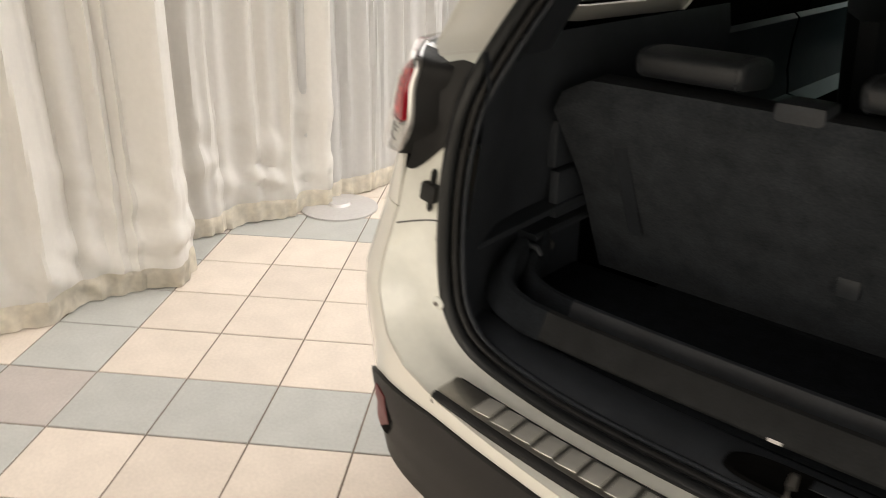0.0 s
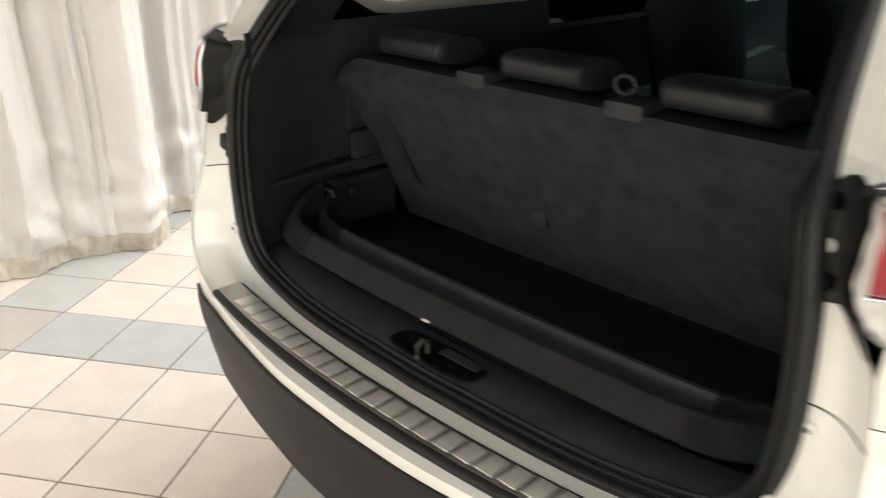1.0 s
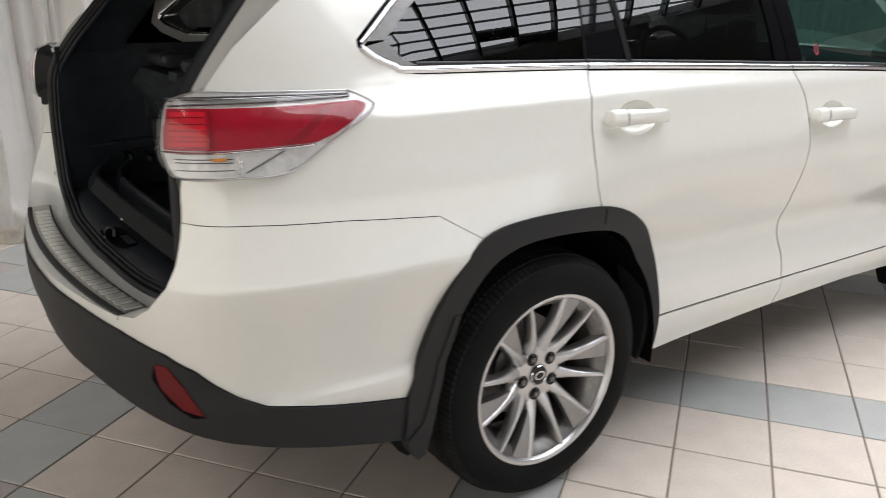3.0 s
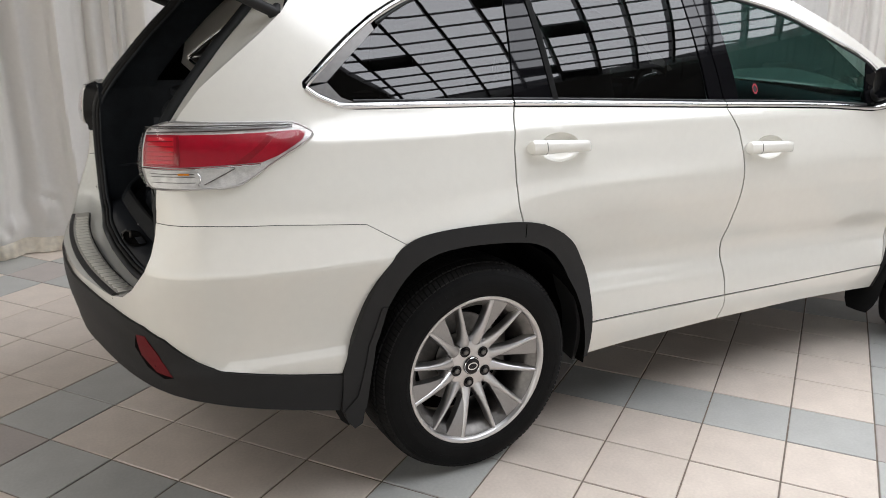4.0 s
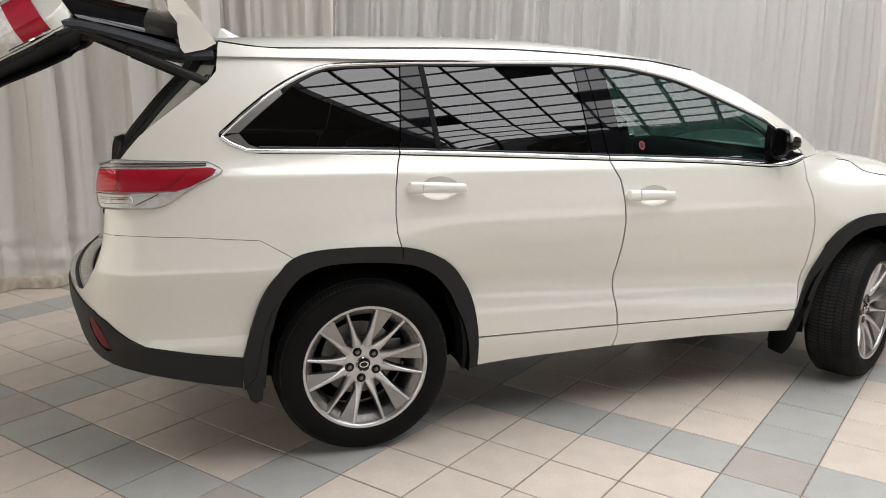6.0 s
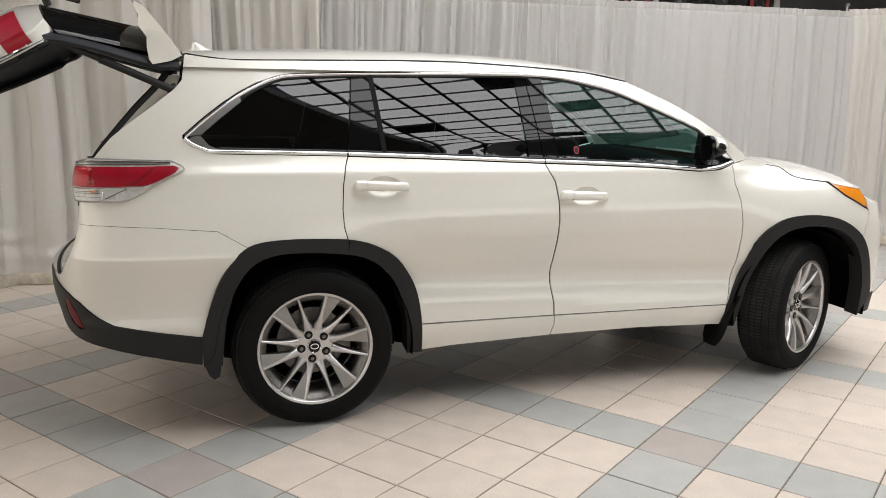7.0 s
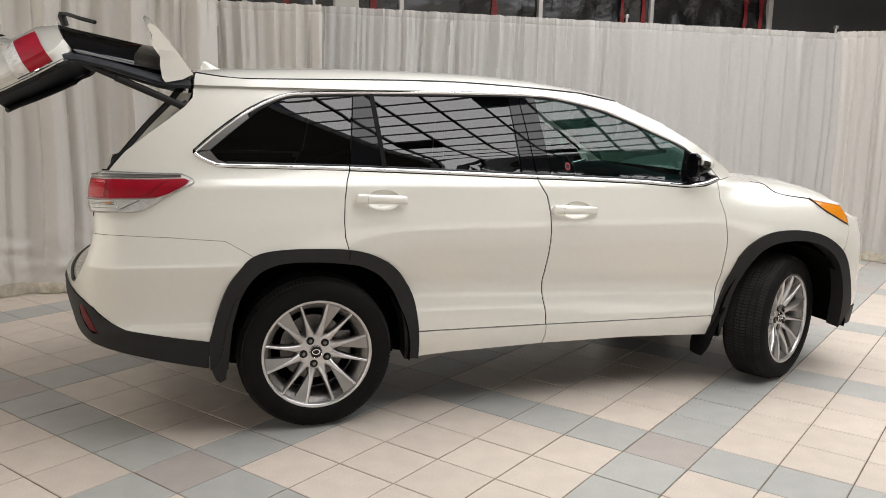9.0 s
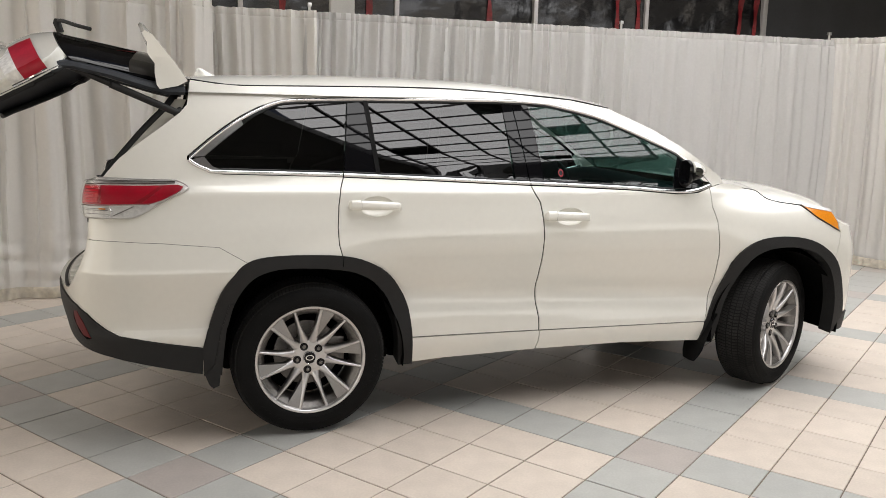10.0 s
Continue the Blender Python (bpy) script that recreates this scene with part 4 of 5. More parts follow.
# ---- wheels ----
def build_wheel(parent):
    R, rim = .379, .2645
    hub = part("wheel", lathe(rounded([(.0005, -.029), (.040, -.029), (.078, -.030), (.090, -.037), (.094, -.07), (.094, -.12), (.02, -.12)], 3), seg=40), ALLOY, parent, "silver multi-spoke alloy wheel")
    prof = [(rim - .012, -.20), (rim + .02, -.215), (.31, -.225), (.350, -.215), (.367, -.190), (R, -.13), (R + .002, -.10), (R, -.05), (.368, .0), (.352, .022), (.325, .034), (.295, .034), (.275, .027), (rim, .016), (rim - .012, .0)]
    tyre = part("tyre", lathe(rounded(prof, 3), seg=96), RUBBER, hub, "worn black radial tyre")
    # tread blocks round the shoulder and ribs round the middle
    bm = bmesh.new()
    for k in range(124):
        a = 2 * math.pi * k / 124
        for y0, y1, r0, r1, sk in ((-.018, .016, .354, .3735, .006), (-.058, -.024, .368, .3800, .010), (-.095, -.064, .370, .3812, -.004), (-.13, -.100, .370, .3812, .004), (-.185, -.138, .360, .3795, .008)):
            w = .0066
            vs = []
            for rr in (r0, r1):
                for yy, sh in ((y0, -sk), (y1, sk)):
                    for da in (-1, 1):
                        t = a + (da * w + sh * .5) / .36
                        rad = rr - (.010 if (yy > 0 and rr == r1) else 0)
                        vs.append(bm.verts.new((rad * math.sin(t), yy, rad * math.cos(t))))
            for f in ((4, 5, 7, 6), (0, 1, 5, 4), (2, 6, 7, 3), (0, 4, 6, 2), (1, 3, 7, 5)):
                bm.faces.new([vs[i] for i in f])
    tagged(part("tread", bm, TREAD, tyre, smooth=False), kind="stuff")
    for r in (.288, .314, .347):
        y = float(np.interp(r, [.275, .295, .325, .352], [.027, .034, .034, .022]))
        part("sidewall_ring", lathe([(r - .003, y - .002), (r - .001, y + .0016), (r + .001, y + .0014), (r + .003, y - .002)], seg=96), RUBBER, tyre)
    # raised bars where the sidewall carries lettering
    bm = bmesh.new()
    for base in (0.35, 2.3, 4.3):
        for k in range(6):
            a = base + k * .085
            vs = []
            for rr in (.320, .341):
                for da in (-.020, .020):
                    for yy in (.030 if rr < .33 else .020, .0365 if rr < .33 else .0292):
                        vs.append(bm.verts.new((rr * math.sin(a + da), yy, rr * math.cos(a + da))))
            for f in ((1, 3, 7, 5), (0, 1, 5, 4), (2, 6, 7, 3), (0, 2, 3, 1), (4, 5, 7, 6)):
                bm.faces.new([vs[i] for i in f])
    tagged(part("sidewall_mark", bm, RUBBER, tyre, smooth=False), kind="stuff")
    part("rim", lathe(rounded([(rim - .006, -.19), (rim - .03, -.18), (rim - .050, -.10), (rim - .042, -.03), (rim - .024, -.004), (rim - .010, .008), (rim + .002, .012)], 3), seg=72), METALDARK, hub)
    part("rim_lip", lathe(rounded([(rim - .012, .010), (rim - .007, .0205), (rim + .001, .0245), (rim + .0065, .0235), (rim + .0075, .012)], 3), seg=72), ALLOY, hub)

    def height(f):
        return -.034 + .048 * f ** .85 + .006 * math.sin(f * math.pi)

    def at(a, f, t, y):
        r = .070 + (rim - .010 - .070) * f
        return (r * math.sin(a) + t * math.cos(a), y, r * math.cos(a) - t * math.sin(a))

    def rib(a, w0, w1):
        """A rounded bright rib that widens where it runs into the hub."""
        rows = []
        for f in np.linspace(0, 1, 11):
            w = w0 + (w1 - w0) * f + .014 * (1 - f) ** 3
            y = height(f)
            rows.append([at(a, f, t * w, y + h) for t, h in ((-1.25, -.034), (-1.0, -.008), (-.7, -.001), (-.2, .002), (.2, .002), (.7, -.001), (1.0, -.008), (1.25, -.034))])
        return loft(rows, True, True)

    def blade(a, turn):
        """The flat grey face beside a rib, widening towards the rim."""
        rows = []
        for f in np.linspace(.16, 1, 11):
            w = .008 + .074 * max(0.0, f - .10) ** 1.1
            y = height(f) - .003
            rows.append([at(a, f, turn * t, yy) for t, yy in ((.004, y - .030), (.004, y), (w * .5, y - .0008), (w, y - .003), (w + .002, y - .030))])
        return loft(rows, True, True)

    for k in range(6):
        a = 2 * math.pi * k / 6 - .21
        spoke = part("spoke", rib(a, .0100, .0092), ALLOY, hub)
        part("spoke_face", blade(a, -1), ALLOYFACE, spoke, "machined grey face")
        part("spoke", rib(a + math.pi / 6, .0100, .0080), ALLOY, hub)
    for k in range(5):
        a = -radians(46 + 72 * k)
        cx, cz = .062 * math.sin(a), .062 * math.cos(a)
        bm = lathe([(.0005, -.0265), (.0155, -.0265), (.0185, -.0250), (.0198, -.0265), (.0205, -.032)], seg=20)
        bmesh.ops.translate(bm, verts=bm.verts, vec=(cx, 0, cz))
        seat = part("lug_seat", bm, GLOSSBLACK, hub)
        bm = lathe([(.0005, -.0185), (.0065, -.0190), (.0095, -.0215), (.0100, -.0280)], seg=6)
        bmesh.ops.translate(bm, verts=bm.verts, vec=(cx, 0, cz))
        part("lug_nut", bm, METALDARK, seat)
    part("hub_cap", lathe([(.0005, -.0205), (.026, -.0215), (.031, -.0235), (.033, -.031)], seg=28), GLOSSBLACK, hub)
    bm = lathe([(.0285, -.0225), (.0305, -.0212), (.0325, -.0235)], seg=28)
    loft([[((.018 + o) * math.cos(t), -.0195 - abs(o) * .3, (.012 + o) * math.sin(t)) for o in (-.002, .002)] for t in np.linspace(0, 2 * math.pi, 25)], False, False, bm)
    part("hub_emblem", bm, CHROME, hub, "plain chrome oval")
    part("valve", tube([(-.195, -.03, -.125), (-.205, -.008, -.130)], .0045, 8), VALVECAP, hub, "green valve cap")
    part("brake_disc", lathe([(.06, -.125), (.165, -.125), (.165, -.145), (.06, -.145)], seg=40), METALDARK, hub)
    part("brake_caliper", box_mesh(-.19, -.10, -.17, -.10, -.06, .08, bevel=.012), METALDARK, hub)
    part("wheel_back", lathe([(.0005, -.175), (.225, -.175), (.228, -.185)], seg=40), DARK, hub)
    return hub


# local +y is the outer face
wheel = build_wheel(car)
outer = .862
wheel.matrix_basis = pose(0, -outer, .376, 0, 0, 180)
for m in (pose(0, outer, .376), pose(2.825, -outer + .03, .376, 0, 0, 180 + 26), pose(2.79, outer - .03, .376, 0, 0, 24)):
    copy_thing(wheel, m)

# ---- load space ----
SEAL = [(-1.014, 0.0, .718), (-1.004, -.30, .719), (-.986, -.46, .724), (-.973, -.565, .744), (-.97, -.615, .80), (-.968, -.632, .88), (-.968, -.634, .98), (-.965, -.628, 1.08), (-.955, -.612, 1.18), (-.905, -.592, 1.27), (-.825, -.572, 1.37), (-.74, -.555, 1.47), (-.645, -.535, 1.57), (-.60, -.50, 1.63), (-.58, -.40, 1.665), (-.575, -.20, 1.68), (-.575, 0, 1.685)]
half = rounded(SEAL, 5)
loop = half + [(x, -y, z) for x, y, z in reversed(half[1:-1])]
def round_opening(shift, lift, wide, tall):
    """A strip all round the load opening, shifted outwards from its line."""
    rings = []
    for i, p in enumerate(loop + loop[:1]):
        a, b = Vector(loop[i % len(loop) - 1]), Vector(loop[(i + 1) % len(loop)])
        d = (b - a).normalized()
        n = Vector(p) - Vector((-.80, 0, 1.15))
        n = (n - n.dot(d) * d).normalized()
        o = d.cross(n)
        o = o if o.x < 0 else -o
        c = Vector(p) + n * shift + o * lift
        rings.append([c + wide * math.cos(t) * n + tall * math.sin(t) * o for t in np.linspace(0, 2 * math.pi, 12, endpoint=False)])
    return loft(rings, True)


seal = part("tailgate_seal", round_opening(.006, .004, .011, .015), SEALRUBBER, car, "black rubber seal round the load opening")
part("seal_lip", round_opening(-.012, .0, .0055, .010), BLACK, seal)
part("trim_edge", round_opening(-.023, -.006, .004, .008), TRIM, seal)

# painted jamb between the body edge and the seal
EDGE = [(REAR_END, .722), (-1.52, .722), (-1.30, .726), (-1.22, .742), (-1.17, .775), (-1.124, .841), (-1.103, .89), (-1.095, .95), (-1.087, 1.04), (-1.096, 1.09), (-1.097, 1.14), (-1.079, 1.196), (-1.046, 1.238), (-.960, 1.262), (-.929, 1.288), (-.866, 1.351), (-.777, 1.415), (-.658, 1.498), (-.579, 1.559), (-.55, 1.62), (-.535, 1.69)]
def resample(pts, n):
    p = np.array([tuple(q) for q in pts])
    d = np.r_[0, np.cumsum(np.linalg.norm(np.diff(p, axis=0), axis=1))]
    t = np.linspace(0, d[-1], n)
    return [Vector([np.interp(s, d, p[:, k]) for k in range(3)]) for s in t]
def jamb_point(z, f, lift=0.0):
    """A point of the upright jamb: f runs from the body edge to the seal."""
    a = on_skin(float(np.interp(z, [q[1] for q in EDGE[4:]], [q[0] for q in EDGE[4:]])) + .0045 * ease(1.25, 1.27, z), z, -.004 + .003 * ease(1.25, 1.29, z))
    k = .80 + (z - .775) * .97
    b = Vector([float(np.interp(k, [q[2] for q in SEAL[4:14]], [q[c] for q in SEAL[4:14]])) for c in (0, 1, 2)])
    p = a.lerp(b, f)
    p.x += .022 * math.sin(math.pi * f) * ease(.80, .95, z) - lift
    return p
def mirrored(p, side):
    return (p[0], p[1] * side, p[2])


for side in (1, -1):
    low_e = resample([on_skin(u, z, -.002) for u, z in rounded(EDGE[:5], 5)], 28)
    low_s = resample([Vector(q) + Vector((0, 0, -.004)) for q in half[:21]], 28)
    rows = []
    for f in np.linspace(0, 1, 9):
        row = [mirrored(a.lerp(b, f) + Vector((0, 0, .004 * math.sin(math.pi * f) if f < .6 else -.002 * math.sin(math.pi * f))), side) for a, b in zip(low_e[:-1], low_s[:-1])]
        row += [mirrored(jamb_point(z, f), side) for z in np.linspace(.775, 1.25, 30)]
        rows.append(row)
    jamb = part("tailgate_jamb", loft(rows), JAMB, car, "white painted door jamb")
    part("pillar_jamb", loft([[mirrored(jamb_point(z, f), side) for z in np.linspace(1.245, 1.62, 24)] for f in np.linspace(0, 1, 9)]), PAINT, jamb)
    # seam between quarter panel and bumper, bolts, rubber buffer
    part("jamb_seam", tube([mirrored(jamb_point(.950 - .006 * f, f, .0005), side) for f in np.linspace(.03, .97, 12)], .0014, 6), SEALRUBBER, jamb)
    for z, f, rr in ((.912, .80, .011), (.80, .78, .012)):
        c = jamb_point(z, f, .001)
        for q, mat, word in ((1.0, JAMB, "washer"), (.45, METALDARK, "bolt")):
            b = lathe([(.0, -.004 - .003 * (1 - q)), (rr * q * .7, -.004 - .003 * (1 - q)), (rr * q, -.001), (rr * q, .006)], seg=16)
            bmesh.ops.transform(b, matrix=Matrix.Translation(mirrored(c, side)) @ Matrix.Rotation(radians(-90), 4, "Z"), verts=b.verts)
            part("jamb_" + word, b, mat, jamb)
    if side < 0:
        c0, c1 = jamb_point(.965, .50, .003), jamb_point(1.045, .48, .003)
        buf = part("jamb_buffer", tube([mirrored(c0.lerp(c1, k), side) for k in (.0, .08, .3, .5, .7, .92, 1)], [.004, .0085, .0085, .0085, .0085, .0085, .004], 12, squash=.6), BLACK, jamb, "black rubber tailgate buffer")
        m = c0.lerp(c1, .47)
        b = box_mesh(-.014, .004, -.016, .016, -.017, .017, bevel=.005)
        bmesh.ops.transform(b, matrix=Matrix.Translation(mirrored(m, side)) @ Matrix.Rotation(radians(10), 4, "X"), verts=b.verts)
        part("buffer_block", b, BLACK, buf)
    # black cover on the jamb beside the lamp
    rows = []
    for f in np.linspace(0, 1, 13):
        z0 = float(np.interp(f, [0, .12, .3, .55, .75, 1], [1.060, 1.050, 1.062, 1.088, 1.082, 1.075]))
        z1 = float(np.interp(f, [0, .15, .4, .7, 1], [1.210, 1.236, 1.238, 1.226, 1.200]))
        rows.append([mirrored(jamb_point(z0 + (z1 - z0) * k, f, .004), side) for k in np.linspace(0, 1, 12)])
    cover = part("lamp_cover", loft(rows), BLACK, jamb, "black plastic cover beside the tail lamp")
    for z, mat, rr in ((1.195, DARK, .013), (1.148, WHITEPLASTIC, .009), (1.105, DARK, .012)):
        c = jamb_point(z, .80, .004)
        b = lathe([(.0, -.003), (rr * .7, -.003), (rr, -.001), (rr, .005)], seg=16)
        bmesh.ops.transform(b, matrix=Matrix.Translation(mirrored(c, side)) @ Matrix.Rotation(radians(-90), 4, "Z"), verts=b.verts)
        part("cover_plug", b, mat, cover, "round plug")

# rear sill protector
plate_pts = [(-1.160 + .050 * (y / .556) ** 2, y) for y in np.linspace(-.556, .556, 41)]
def plate_row(dx, dz):
    return [(x + dx * (1 - .15 * abs(y)), y, .727 + dz) for x, y in plate_pts]
sill = part("sill_plate", loft([plate_row(.012, -.010), plate_row(.014, .003), plate_row(.018, .005), plate_row(.072, .006), plate_row(.075, .003), plate_row(.075, -.006)]), STEEL, car, "stainless steel sill protector")
for k in range(24):
    y = -.545 + k * .0432
    x = -1.160 + .050 * ((y + .019) / .556) ** 2
    b = box_mesh(x + .022, x + .066, y, y + .0330, .7322, .7345, bevel=.0009)
    part("tread_plate", b, POLISHED, sill, "raised polished tread")
part("plate_edge", loft([plate_row(-.002, -.012), plate_row(-.002, .001), plate_row(.003, .005), plate_row(.012, .0055), plate_row(.015, .003)]), BLACK, sill, "black rubber edge")
part("plate_back_edge", loft([plate_row(.073, .002), plate_row(.075, .0055), plate_row(.079, .0035), plate_row(.080, -.005)]), BLACK, sill, "black rubber edge")

# load floor, side trims, sill trim
part("cabin_floor", box_mesh(-.49, 2.2, -.49, .49, .60, .735, bevel=.01), CARPET, car)
part("load_floor", box_mesh(-.88, -.485, -.70, .70, .60, .735, bevel=.01), CARPET, car, "black carpeted load floor")
rows = []
for x, z in ((-1.005, .715), (-.985, .735), (-.95, .742), (-.90, .742), (-.885, .735)):
    rows.append([(x + .03 * (y / .62) ** 2, y, z + .02 * (abs(y) / .62) ** 4) for y in np.linspace(-.64, .64, 25)])
st = part("sill_trim", loft(rows), TRIM, car, "black plastic load sill trim")
part("latch_recess", loft([[(-.955 + .034 * k * math.copysign(abs(math.cos(t)) ** .6, math.cos(t)), .015 + .105 * k * math.copysign(abs(math.sin(t)) ** .6, math.sin(t)), .744 + h) for t in np.linspace(0, 2 * math.pi, 32, endpoint=False)] for k, h in ((1.08, .0), (1.0, .004), (.92, .0035), (.82, .0012), (.3, .0005), (.02, .0004))], True), DARK, st, "dark latch recess")
part("latch_face", box_mesh(-.952, -.928, -.085, .01, .7475, .7495, bevel=.0008), TRIM, st, "black latch face")
part("latch_striker", tube([(-.990, .028, .745), (-.990, .028, .768), (-.977, .028, .775), (-.963, .028, .768), (-.963, .028, .745)], .0045, 8), METALDARK, st, "worn steel latch loop")
part("sill_sticker", loft([[(-.9285 + .8 * k, y, .7790 + k) for k in (.0, .002, .004)] for y in (.064, .074, .084)]), POST, car, "small pale sticker")
# cargo cover cassette lying behind the seat: two flat-faced bars with moulded end caps
def cover_bar(x, z, mat, label, slim=False):
    section = [(-.020, -.052), (-.022, -.046), (-.011, -.007), (-.006, -.001), (.002, .0), (.007, -.005), (.010, -.055)] if slim else [(-.030, -.048), (-.033, -.042), (-.013, -.007), (-.007, -.001), (.003, .0), (.009, -.005), (.012, -.05)]
    line = rounded([(x + .13, .625, z + .055), (x + .07, .612, z + .035), (x + .030, .590, z + .012), (x + .010, .545, z + .002), (x + .002, .49, z), (x - .004, .30, z - .002), (x - .006, .0, z - .003), (x - .002, -.30, z - .002), (x + .006, -.46, z), (x + .025, -.535, z + .004), (x + .065, -.585, z + .014), (x + .13, -.60, z + .03)], 5)
    def skin_of(pts, grow):
        rings = []
        for i, p in enumerate(pts):
            d = Vector(pts[min(i + 1, len(pts) - 1)]) - Vector(pts[max(i - 1, 0)])
            d.z = 0
            d.normalize()
            n = Vector((-d.y, d.x, 0)) * (1 if -d.y > 0 else -1)
            n = n if n.x > 0 else -n
            rings.append([Vector(p) + n * u * grow + Vector((0, 0, v * grow + .001 * (grow > 1))) for u, v in section])
        return loft(rings, True, True)
    span = [p for p in line if -.47 <= p[1] <= .50]
    bar = part("cargo_cover_bar", skin_of(span, 1.0), mat, car, label)
    part("end_cap", skin_of([p for p in line if p[1] >= .485], 1.05), CARPET, bar)
    part("end_cap", skin_of([p for p in line if p[1] <= -.455], 1.05), CARPET, bar)


cover_bar(-.886, .826, FABRIC, "taupe-black cargo tray edge")
cover_bar(-.806, .817, TRIM, "black cargo tray ridge", True)
part("tray_well", loft([[(x, y, z) for y in np.linspace(-.58, .58, 9)] for x, z in ((-.890, .740), (-.86, .742), (-.83, .741), (-.80, .740), (-.76, .741))]), CARPET, car, "black storage well")
for side in (1, -1):
    rows = []
    for x in np.linspace(-.955, -.48, 7):
        k = .925 + .075 * ease(-.95, -.75, x)
        rows.append([(x, -side * y, z) for y, z in ((k * .66, .70), (k * .665, .90), (k * .64, 1.10), (k * .63, 1.20), (k * .64, 1.26))])
    t = part("side_trim", loft(rows), TRIM, car, "black moulded load space side trim")
    part("upper_trim", loft([[(x, -side * y, z) for y, z in ((.55, .875), (.655, .885), (.64, 1.10), (.63, 1.20), (.64, 1.26))] for x in (-.485, -.2, .1)]), TRIM, t)
    part("side_pocket", loft([[(x, -side * .662, z + .004), (x, -side * .625, z + .003), (x, -side * .620, z - .004), (x, -side * .662, z - .008)] for x, z in ((-.90, .905), (-.60, .915), (-.42, .915))]), TRIM, t)
    part("trim_ledge", loft([[(x, -side * .668, .874), (x, -side * .628, .873), (x, -side * .622, .868), (x, -side * .624, .860), (x, -side * .668, .852)] for x in (-.715, -.70, -.60, -.50, -.44)], False, True), TRIM, t)
    for z0, z1, x0 in ((.885, .985, -.640), (.995, 1.090, -.655)):
        part("trim_panel", box_mesh(x0, -.40, -side * .640 - .010, -side * .640 + .010, z0, z1, bevel=.006), TRIM, t)
    part("trim_cap", tube([(-.665, -side * .645, .838), (-.665, -side * .622, .838), (-.665, -side * .618, .838)], [.011, .011, .007], 12), METALDARK, t)
    part("trim_hook", tube([(-.735, -side * .640, .86), (-.735, -side * .61, .858), (-.735, -side * .60, .845)], [.007, .006, .004], 8), TRIM, t)
    rows = []
    for z, y, x in ((1.24, .635, -.885), (1.28, .625, -.865), (1.40, .600, -.775), (1.52, .580, -.665), (1.62, .53, -.57)):
        rows.append([(x - .01, -side * (y - .06), z), (x + .03, -side * (y - .035), z), (x + .12, -side * (y - .03), z), (x + .16, -side * (y - .02), z)])
    part("rear_pillar_trim", loft(rows), TRIM, car)
    part("grab_clip", tube([(-.86, -side * .612, 1.275), (-.83, -side * .608, 1.31), (-.80, -side * .60, 1.345)], .006, 8), METALDARK, car)
rows = []
for x in np.linspace(-.58, 1.55, 12):
    rows.append([(x, y, 1.655 + .02 * (1 - (y / .6) ** 2) - max(0, x - 1.2) * .12) for y in np.linspace(-.60, .60, 9)])
part("headlining", loft(rows), TRIM, car, "dark headlining")

# inner door trims below the side glass
for side in (1, -1):
    for x0, x1 in ((.02, .94), (.96, 2.02)):
        rows = [[mirrored((x, -(half_width(x, zz) - d), zz), side) for zz, d in ((.875, .20), (.89, .125), (.92, .125), (.97, .115), (1.06, .095), (1.145, .080), (1.160, .060))] for x in np.linspace(x0, x1, 9)]
        part("door_trim", loft(rows), TRIM, car, "black moulded inner door trim")

# third row bench with its folded headrests
def seat_back(x0, z0, x1, z1, y0, y1, thick, mat, name, label):
    rows = []
    n = 26
    for y in np.linspace(y0, y1, n):
        e = min(y - y0, y1 - y) / .05
        k = min(1, max(0, e)) ** .5
        t = thick * (.5 + .5 * k)
        dz = -.03 * (1 - k)
        rows.append([(x0, y, z0), (x0 + (x1 - x0) * .5 - .012 * k, y, z0 + (z1 - z0) * .5), (x1 - .008, y, z1 - .03 + dz), (x1 + .012, y, z1 + dz), (x1 + t * .6, y, z1 + .004 + dz), (x1 + t, y, z1 - .03 + dz), (x0 + t + (x1 - x0) * .5, y, z0 + (z1 - z0) * .5), (x0 + t, y, z0)])
    return part(name, loft(rows, True, True), mat, car, label)


bench = seat_back(-.480, .740, -.700, 1.186, -.590, .612, .13, SEATBACK, "third_row_seat", "charcoal carpet-backed third row seat")
def headrest(yc, w):
    """A padded block folded forward: rounded section, near-square ends with a stitched seam."""
    section = rounded([(-.085, -.020), (-.088, .004), (-.074, .022), (-.02, .036), (.045, .036), (.070, .018), (.070, -.012), (.045, -.028), (-.03, -.034), (-.070, -.032), (-.085, -.020)], 3)[:-1]
    def ring(f, k):
        return [(-.612 + x * k * .92, yc + w * f, 1.224 + z * k * .80 + .12 * -x) for x, z in section]
    stops = ((-1.0, .55), (-.995, .78), (-.96, .92), (-.90, .975), (-.80, 1.0), (-.4, 1.015), (0, 1.02), (.4, 1.015), (.80, 1.0), (.90, .975), (.96, .92), (.995, .78), (1.0, .55))
    hr = part("headrest", loft([ring(f, k) for f, k in stops], True, True), LEATHER, bench, "folded black leather headrest")
    for f in (-.87, .87):
        r = ring(f, 1.0)
        part("headrest_seam", tube(r + r[:1], .0016, 5), SEATBACK, hr)


